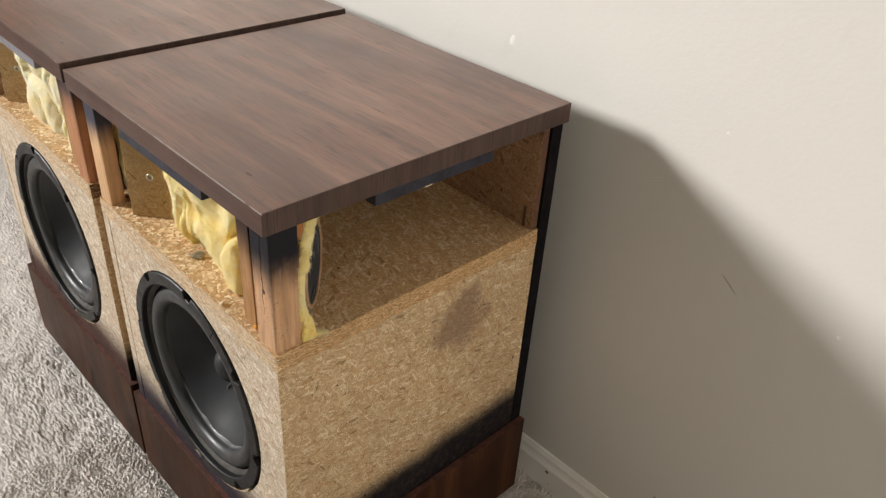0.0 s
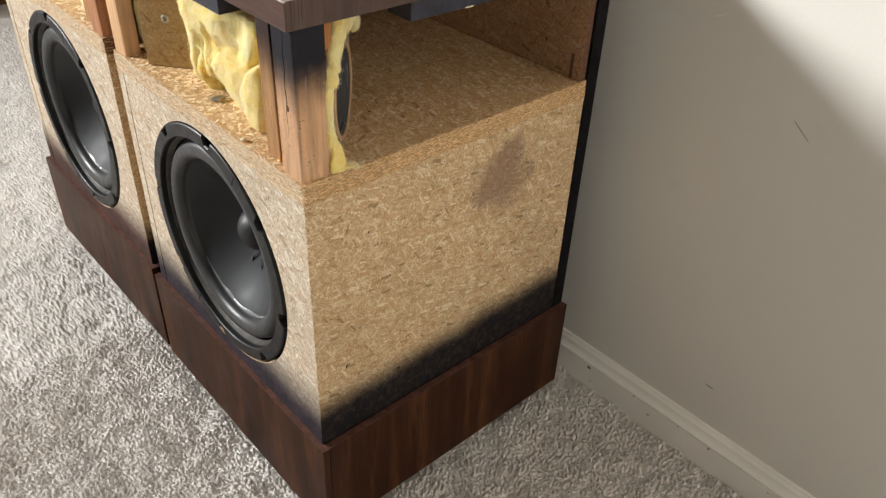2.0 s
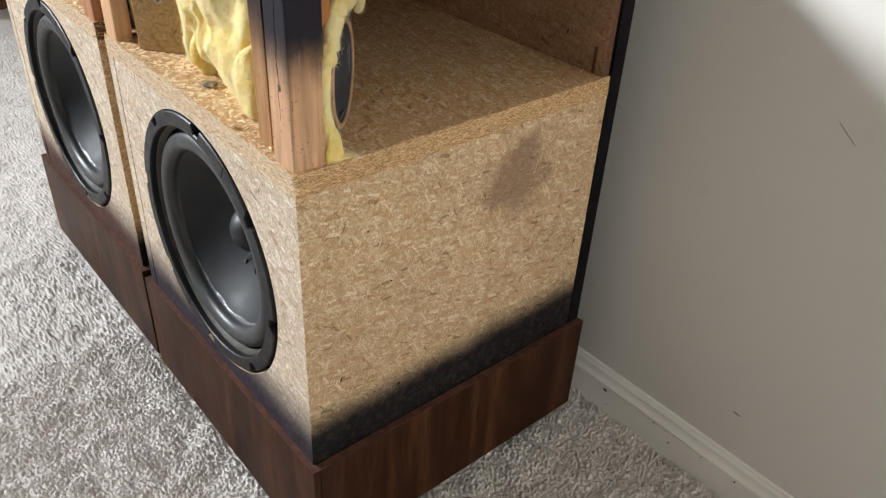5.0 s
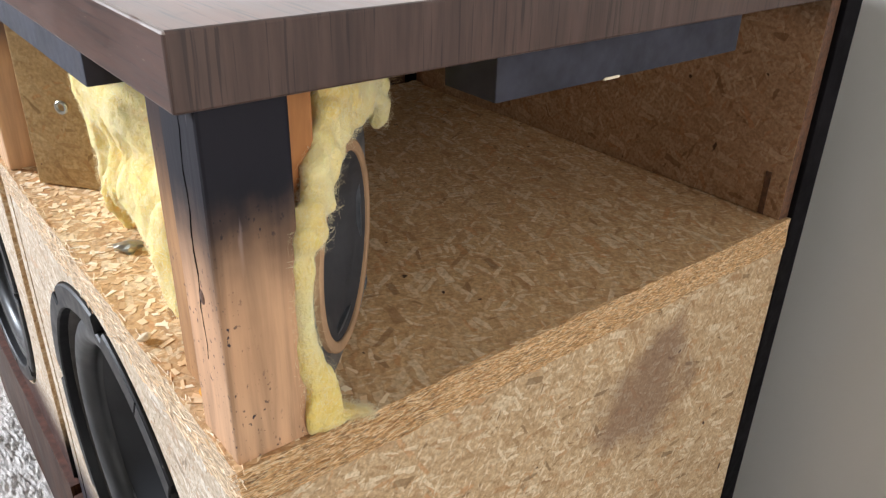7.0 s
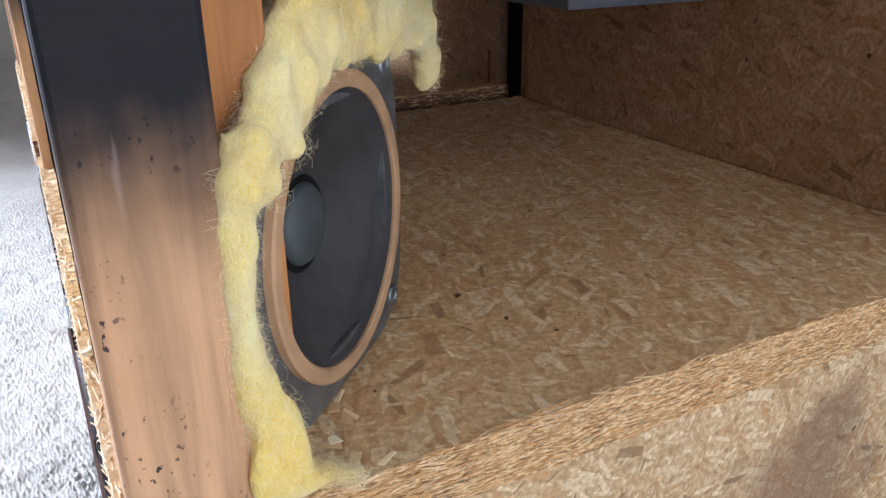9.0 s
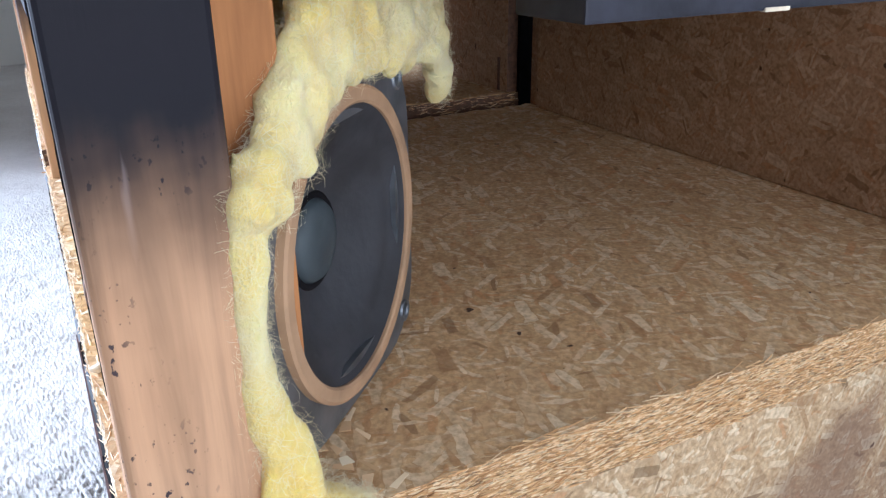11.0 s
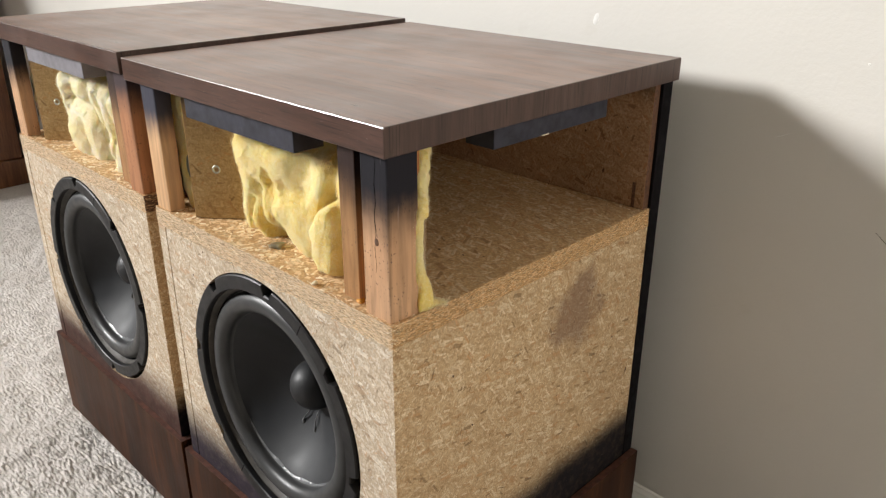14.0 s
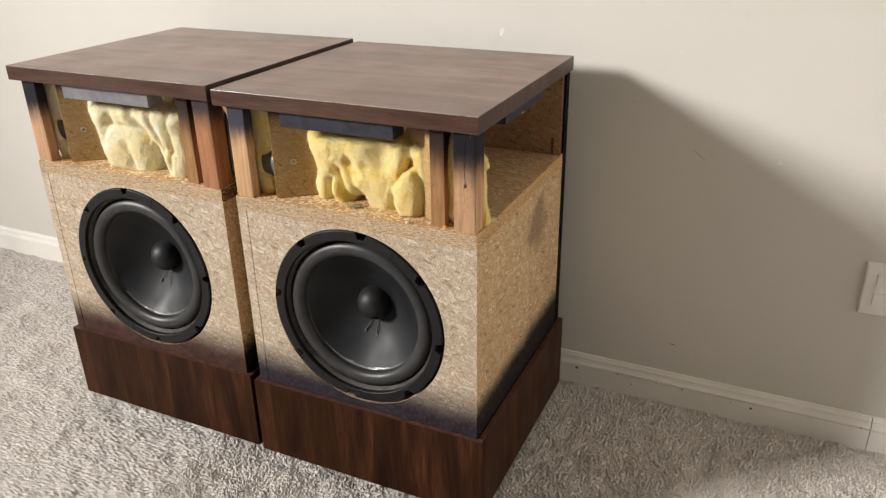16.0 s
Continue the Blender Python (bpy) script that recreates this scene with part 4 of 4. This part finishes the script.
def pad(outline, front, back, bulge, folds=(), swells=(), cell=0.0025):
    """A closed cushion over an outline in x and z: rounded rim, front depth with swells (x, z, radius, amount)
    and folds (x, z, x, z, width, depth)."""
    px, pz = np.array([p[0] for p in outline]), np.array([p[1] for p in outline])
    gx, gz = np.meshgrid(np.arange(px.min() - cell, px.max() + 2 * cell, cell), np.arange(pz.min() - cell, pz.max() + 2 * cell, cell))

    def to_line(x0, z0, x1, z1):
        f = np.clip(((gx - x0) * (x1 - x0) + (gz - z0) * (z1 - z0)) / ((x1 - x0) ** 2 + (z1 - z0) ** 2), 0, 1)
        return np.hypot(gx - x0 - f * (x1 - x0), gz - z0 - f * (z1 - z0))

    rim, inside = np.full(gx.shape, 9.0), np.zeros(gx.shape, bool)
    for i in range(len(outline)):
        x0, z0, x1, z1 = px[i - 1], pz[i - 1], px[i], pz[i]
        rim = np.minimum(rim, to_line(x0, z0, x1, z1))
        if z0 != z1:
            inside ^= ((z0 > gz) != (z1 > gz)) & (gx < (x1 - x0) * (gz - z0) / (z1 - z0) + x0)
    t = np.clip(rim / bulge, 0, 1)
    depth = np.sqrt(np.clip(1 - (1 - t) ** 2, 0, 1)) * inside
    mid = front + 0.022
    yf = front + 0.034 * np.clip((gz - 0.690) / 0.030, 0, 1) ** 2 * (front < 0.048)
    for x, z, r, amount in swells:
        yf = yf - amount * np.exp(-((gx - x) ** 2 + (gz - z) ** 2) / (r * r))
    for x0, z0, x1, z1, w, deep in folds:
        yf = yf + deep * np.exp(-(to_line(x0, z0, x1, z1) / w) ** 2)
    yf = np.minimum(yf, back - 0.012)
    yf, yb = mid + (yf - mid) * depth, mid + (back - mid) * depth
    verts, faces, fid, bid = [], [], {}, {}
    rows, cols = gx.shape
    for i in range(rows):
        for j in range(cols):
            fid[i, j] = bid[i, j] = len(verts)
            verts.append(V((gx[i, j], yf[i, j], gz[i, j])))
            if depth[i, j] > 0:
                bid[i, j] = len(verts)
                verts.append(V((gx[i, j], yb[i, j], gz[i, j])))
    for i in range(rows - 1):
        for j in range(cols - 1):
            ring = [(i, j), (i, j + 1), (i + 1, j + 1), (i + 1, j)]
            if any(depth[k] > 0 for k in ring):
                faces.append([fid[k] for k in ring])
                faces.append([bid[k] for k in ring][::-1])
    ny, nz = np.gradient(yf, cell)[::-1]
    skin = [(verts[fid[i, j]], V((ny[i, j], -1.0, nz[i, j])).normalized()) for i in range(rows) for j in range(cols) if depth[i, j] > 0.3]
    return verts, faces, skin


def batt(pads, material, label, at, seed, fibres):
    rng = random.Random(seed)
    verts, faces, skin = [], [], []
    for v, f, k in pads:
        faces += [[i + len(verts) for i in q] for q in f]
        verts += v
        skin += k
    roots = []
    for _ in range(fibres):
        p, n = rng.choice(skin)
        roots.append((p + V((rng.uniform(-1, 1), 0, rng.uniform(-1, 1))) * 0.0013, n))
    return wool("insulation_batt", verts, faces, roots, material, label, at, rng, 0.0026, 0.0085, 4, 0.00008)


batt([
    pad([(-0.358, 0.751), (-0.345, 0.690), (-0.331, 0.645), (-0.336, 0.615), (-0.330, 0.580), (-0.312, 0.576), (-0.300, 0.584), (-0.266, 0.578), (-0.258, 0.603), (-0.240, 0.606), (-0.228, 0.590), (-0.205, 0.576), (-0.165, 0.576), (-0.120, 0.576), (-0.112, 0.660), (-0.110, 0.751)], 0.046, 0.115, 0.030,
        [(-0.302, 0.592, -0.300, 0.630, 0.007, 0.022), (-0.262, 0.592, -0.285, 0.650, 0.007, 0.018), (-0.232, 0.605, -0.262, 0.660, 0.006, 0.009), (-0.228, 0.662, -0.195, 0.662, 0.009, 0.007), (-0.176, 0.600, -0.150, 0.675, 0.007, 0.020), (-0.150, 0.675, -0.152, 0.735, 0.008, 0.014), (-0.258, 0.668, -0.243, 0.650, 0.008, 0.012)],
        [(-0.245, 0.632, 0.022, 0.012), (-0.196, 0.690, 0.018, -0.012), (-0.235, 0.690, 0.030, 0.008), (-0.295, 0.690, 0.026, 0.007), (-0.198, 0.630, 0.026, 0.008), (-0.280, 0.612, 0.016, 0.008)]),
    pad([(-0.136, 0.672), (-0.155, 0.660), (-0.178, 0.634), (-0.174, 0.604), (-0.158, 0.584), (-0.128, 0.590), (-0.120, 0.625), (-0.126, 0.655)], 0.031, 0.066, 0.014, [], [(-0.150, 0.625, 0.012, 0.003)]),
    pad([(-0.150, 0.751), (-0.140, 0.690), (-0.128, 0.650), (-0.124, 0.576), (-0.098, 0.576), (-0.098, 0.751)], 0.043, 0.100, 0.013, [(-0.118, 0.75, -0.112, 0.62, 0.005, 0.006)], [])],
    WOOL_A, "folded yellow fibreglass insulation stuffed between the baffles", (0, 0, 0), 2, 9000)
batt([
    pad([(-0.366, 0.751), (-0.352, 0.700), (-0.338, 0.660), (-0.328, 0.620), (-0.318, 0.578), (-0.270, 0.574), (-0.225, 0.574), (-0.200, 0.580), (-0.192, 0.630), (-0.185, 0.690), (-0.160, 0.751)], 0.036, 0.115, 0.030,
        [(-0.300, 0.676, -0.205, 0.668, 0.008, 0.009), (-0.262, 0.735, -0.200, 0.655, 0.009, 0.012), (-0.310, 0.640, -0.285, 0.690, 0.008, 0.008), (-0.250, 0.640, -0.240, 0.600, 0.010, 0.006)],
        [(-0.275, 0.625, 0.030, 0.010), (-0.225, 0.640, 0.020, 0.005), (-0.310, 0.705, 0.020, 0.008), (-0.235, 0.705, 0.018, 0.006)]),
    pad([(-0.250, 0.751), (-0.225, 0.700), (-0.196, 0.664), (-0.176, 0.640), (-0.166, 0.612), (-0.158, 0.576), (-0.118, 0.576), (-0.104, 0.610), (-0.108, 0.751)], 0.032, 0.100, 0.020,
        [(-0.205, 0.740, -0.158, 0.640, 0.006, 0.012), (-0.150, 0.745, -0.140, 0.640, 0.007, 0.012), (-0.140, 0.640, -0.145, 0.600, 0.005, 0.006)],
        [(-0.180, 0.690, 0.014, 0.005), (-0.130, 0.690, 0.016, 0.006), (-0.145, 0.615, 0.016, 0.004)])],
    WOOL_B, "folded cream fibreglass insulation stuffed between the baffles", LEFT, 3, 7500)


def cotton(path, count, size, seed, stretch=(1, 1, 1)):
    """Many small tufts strewn along a line of (x, y, z, spread across, spread up)."""
    rng = random.Random(seed)
    out = []
    for i in range(count):
        f = rng.random() * (len(path) - 1)
        k = int(f)
        a, b = path[k], path[k + 1]
        x, y, z, s, u, g = [p + (q - p) * (f - k) for p, q in zip(a, b)]
        r = g * size * rng.uniform(0.55, 1.3)
        out.append((x + rng.gauss(0, 0.35) * s, y + rng.gauss(0, 0.5) * s, z + rng.gauss(0, 0.5) * u, r * stretch[0], r * stretch[1] * rng.uniform(0.8, 1.3), r * stretch[2] * rng.uniform(0.7, 1.3), rng.uniform(-10, 10)))
    return out


def sheet(lower, upper, count, size, seed, origin=(-0.024, 0.0525), lift=0.007):
    """Tufts filling a torn sheet that hangs along the slanting driver: lower and upper edges as (distance along, height)."""
    rng = random.Random(seed)
    out = []
    lo, hi = lower[0][0], lower[-1][0]
    while len(out) < count:
        d = rng.uniform(lo, hi)
        z0, z1 = float(np.interp(d, *zip(*lower))), float(np.interp(d, *zip(*upper)))
        r = min(size * rng.uniform(0.6, 1.25), max(0.0012, (z1 - z0) * 0.45))
        z = rng.uniform(z0 + r * 0.7, max(z0 + r * 0.8, z1 - r * 0.7))
        n = lift + rng.gauss(0, 0.0016)
        out.append((origin[0] - 0.707 * d + 0.707 * n, origin[1] + 0.707 * d + 0.707 * n, z, r, r * 1.2, r * rng.uniform(1.0, 1.7), rng.uniform(-15, 15)))
    return out


strip = sheet([(-0.010, 0.685), (0.000, 0.684), (0.010, 0.687), (0.020, 0.693), (0.030, 0.697), (0.034, 0.704), (0.045, 0.710), (0.075, 0.708), (0.110, 0.705), (0.130, 0.705), (0.142, 0.700), (0.152, 0.684)],
              [(-0.010, 0.694), (0.000, 0.702), (0.012, 0.715), (0.024, 0.732), (0.034, 0.749), (0.122, 0.751), (0.132, 0.744), (0.141, 0.730), (0.148, 0.712), (0.152, 0.688)], 1100, 0.0036, 1, lift=0.003)
strip += cotton([(-0.021, 0.0500, 0.690, 0.003, 0.006, 0.85), (-0.018, 0.0465, 0.668, 0.0024, 0.006, 0.75), (-0.017, 0.0465, 0.640, 0.0030, 0.006, 0.85), (-0.018, 0.049, 0.615, 0.005, 0.006, 1.1), (-0.019, 0.054, 0.603, 0.008, 0.004, 1.1)], 330, 0.0027, 3, (1, 1, 4))
strip += cotton([(-0.022, 0.052, 0.597, 0.006, 0.001, 1), (-0.016, 0.062, 0.596, 0.006, 0.001, 0.8), (-0.012, 0.074, 0.5945, 0.003, 0.0005, 0.3)], 90, 0.0030, 4, (1, 1, 0.9))
fluff("insulation_strip", strip, WOOL_A, "torn yellow fibreglass strip hanging over the midrange driver", (0, 0, 0), 5, 0.0014, 0.0014, 34000, 12, 0.00005, 0.0006)
fluff("insulation_strip", [(-0.422, 0.050, 0.690, 0.024, 0.012, 0.070, 0), (-0.420, 0.046, 0.728, 0.026, 0.012, 0.030, 0), (-0.436, 0.046, 0.640, 0.014, 0.012, 0.050, 0), (-0.444, 0.049, 0.690, 0.018, 0.012, 0.070, 0), (-0.424, 0.046, 0.610, 0.020, 0.012, 0.024, 0)], WOOL_A, "thin yellow fibreglass strip behind the post", (0, 0, 0), 6, 0.0026, 0.006, 250)
fluff("insulation_strip", [(-0.422, 0.050, 0.690, 0.024, 0.012, 0.070, 0), (-0.420, 0.046, 0.728, 0.026, 0.012, 0.030, 0), (-0.436, 0.046, 0.640, 0.014, 0.012, 0.050, 0), (-0.444, 0.049, 0.690, 0.018, 0.012, 0.070, 0), (-0.424, 0.046, 0.610, 0.020, 0.012, 0.024, 0)], WOOL_B, "thin cream fibreglass strip behind the post", LEFT, 7, 0.0026, 0.006, 250)
fluff("insulation_strip", [(-0.066, 0.040, 0.67, 0.010, 0.010, 0.078, 0), (-0.064, 0.040, 0.622, 0.011, 0.011, 0.030, 0)], WOOL_A, "yellow fibreglass strip between post and baffle", (0, 0, 0), 8, 0.0026, 0.006, 200)


# ---- midrange drivers ----
def midrange():
    m = thing("midrange_driver", "small midrange driver with grey paper cone and tan card gasket", "driver", (0, 0, 0), "midrange drivers")
    # squarish pressed frame with rounded corners
    bm = bmesh.new()
    half, cr = 0.0535, 0.026
    loop = []
    for k, (sx, sz) in enumerate(((1, 1), (-1, 1), (-1, -1), (1, -1))):
        for i in range(7):
            a = math.pi / 2 * (k + i / 6)
            loop.append(((half - cr) * sx + cr * math.cos(a), (half - cr) * sz + cr * math.sin(a)))
    hole = [(0.0436 * x / math.hypot(x, z), 0.0436 * z / math.hypot(x, z)) for x, z in loop]
    rings = [[bm.verts.new((x, y, z)) for x, z in pts] for pts, y in ((hole, 0.0005), (loop, 0.0005), (loop, -0.0015), (hole, -0.0015))]
    for k in range(4):
        a, b = rings[k], rings[(k + 1) % 4]
        for i in range(len(loop)):
            j = (i + 1) % len(loop)
            bm.faces.new((a[i], a[j], b[j], b[i]))
    bmesh.ops.recalc_face_normals(bm, faces=bm.faces[:])
    fr = part("frame_plate", bm, STEEL, m, "grey stamped steel frame")
    for sx in (-1, 1):
        for sz in (-1, 1):
            part("mounting_eyelet", moved(lathe([(0.0042, -0.001), (0.0042, 0.0022), (0.0028, 0.0024), (0.0026, 0.0)], 20), Matrix.Translation((sx * 0.0435, 0, sz * 0.0435))), STEEL, fr, "", True)
    part("basket", lathe([(0.046, -0.0008), (0.042, -0.012), (0.028, -0.028), (0.026, -0.044), (0, -0.044)], 40), STEEL, m, "grey steel basket", True)
    part("gasket_ring", lathe([(0.0485, 0.0012), (0.0485, 0.0040), (0.0475, 0.0046), (0.0440, 0.0046), (0.0432, 0.0040), (0.0432, 0.0012)], 72), MIDRING, m, "tan card gasket ring")
    cone = [(0.0434, 0.0030)]
    for k in range(9):
        f = k / 8
        cone.append((0.0430 - 0.030 * f, 0.0030 - (0.0016 if k == 1 else 0) - 0.016 * f))
    part("cone", lathe(cone, 72), MIDCONE, m, "grey paper cone", True)
    part("cap_joint", lathe([(0.0160, -0.0118), (0.0150, -0.0108), (0.0136, -0.0112)], 48), BLACKM, m, "black glue joint round the dust cap", True)
    part("dust_cap", lathe([(0.0136, -0.0150), (0.0133, -0.0108), (0.0120, -0.0090), (0.0070, -0.0074), (0, -0.0068)], 48), MIDCAP, m, "blue-grey dust cap", True)
    return m


def facing(x, y, z, yaw, roll=0):
    return Matrix.Translation((x, y, z)) @ Matrix.Rotation(radians(yaw), 4, "Z") @ Matrix.Rotation(radians(roll), 4, "Y")


mid = midrange()
mid.matrix_world = facing(-0.061, 0.0905, 0.6560, 135)
mid.scale = (1.08,) * 3
copy_thing(mid, facing(-0.408, 0.078, 0.6480, -135))
copy_thing(mid, facing(-0.059 + LEFT[0], 0.094, 0.6575, 135))
copy_thing(mid, facing(-0.408 + LEFT[0], 0.078, 0.6575, -135))


# ---- small things ----
def scrap(name, x, y, z, r, seed, material, label, category, flat=0.5):
    bm = bmesh.new()
    bmesh.ops.create_icosphere(bm, subdivisions=2, radius=r)
    for v in bm.verts:
        v.co += noise.noise_vector(v.co * 120 + V((seed, 0, 0))) * r * 0.7
        v.co.z *= flat
    ob = new(name, mesh_of(name, bm, material))
    ob.location = (x, y, z)
    tagged(ob, label, category)


scrap("wood_chip", -0.133, 0.011, ZD + 0.0022, 0.0042, 3, CHIPM, "pale splinter of wood lying on the deck edge", "chip", 0.7)
scrap("glue_drip", -0.072, 0.021, ZD + 0.0016, 0.0046, 5, RESIN, "hardened amber glue drip at the foot of the baffle", "glue drip", 0.4)
scrap("foil_scrap", -0.243, 0.040, ZD + 0.0025, 0.009, 8, ZINC, "crumpled grey foil scrap lying under the insulation", "scrap", 0.35)

# outlet cover on the wall
plate = thing("wall_plate", "off-white plastic cover plate on the wall", "wall plate", (0.600, WY, 0.366))
bm = box(-0.037, 0.037, -0.006, 0.0, -0.054, 0.054)
bmesh.ops.bevel(bm, geom=[e for e in bm.edges if all(v.co.y < -0.003 for v in e.verts)], offset=0.0035, segments=3, affect="EDGES", profile=0.5)
part("cover", bm, PLATEM, plate)
for dz in (-0.0195, 0.0195):
    part("socket_face", box(-0.0165, 0.0165, -0.0078, -0.005, dz - 0.0135, dz + 0.0135, 0.002), PLATEM, plate)

# dents and scuffs on the wall
for x, z, w, h, tilt, m, lab in ((-0.181, 0.803, 0.0042, 0.0085, 15, CHALK, "white chipped dent in the wall paint"), (0.383, 0.590, 0.0028, 0.0022, 30, CHALK, "tiny white nick in the wall paint"), (0.180, 0.785, 0.0016, 0.0014, 0, CHALK, "tiny white nick in the wall paint"),
                                 (0.237, 0.588, 0.0175, 0.0004, 38, SCUFF, "thin dark scratch on the wall"), (0.228, 0.154, 0.0070, 0.0010, 5, SCUFF, "short dark scuff on the wall"), (0.100, 0.690, 0.0110, 0.0005, -24, CHALK, "faint pale scratch on the wall")):
    bm = bmesh.new()
    bmesh.ops.create_icosphere(bm, subdivisions=2, radius=1.0, matrix=Matrix.LocRotScale((0, 0, 0), None, (w, 0.0007, h)))
    ob = structure("wall_mark", bm, m, lab, "mark")
    ob.matrix_world = Matrix.Translation((x, WY, z)) @ Matrix.Rotation(radians(tilt), 4, "Y")
for x, z, r in ((0.022, 0.048, 0.004), (0.407, 0.044, 0.0035), (0.15, 0.036, 0.002), (0.617, 0.058, 0.0028), (0.118, 0.053, 0.0016), (0.205, 0.053, 0.0012), (0.262, 0.052, 0.0020), (0.365, 0.048, 0.0014), (0.030, 0.022, 0.0012)):
    bm = bmesh.new()
    bmesh.ops.create_icosphere(bm, subdivisions=2, radius=1.0, matrix=Matrix.LocRotScale((0, 0, 0), None, (r, 0.0006, r * 0.8)))
    ob = structure("baseboard_mark", bm, SCUFF, "small grey chip in the baseboard paint", "mark")
    ob.location = (x, WY - 0.0126, z)

# oak furniture at the far end of the room
oak = thing("oak_cabinet", "reddish stained oak cabinet with a moulded foot", "cabinet", (-2.90, 0.27, 0.0))
part("carcass", box(-0.25, 0.25, -0.22, 0.22, 0.10, 0.86, 0.003), OAK, oak)
part("foot_moulding", box(-0.265, 0.265, -0.235, 0.235, 0.0, 0.10, 0.008), OAK, oak)
part("top_board", box(-0.27, 0.27, -0.24, 0.24, 0.86, 0.885, 0.005), OAK, oak)
for dx in (-0.125, 0.125):
    part("door", box(dx - 0.115, dx + 0.115, -0.236, -0.2205, 0.13, 0.83, 0.004), OAK, oak)
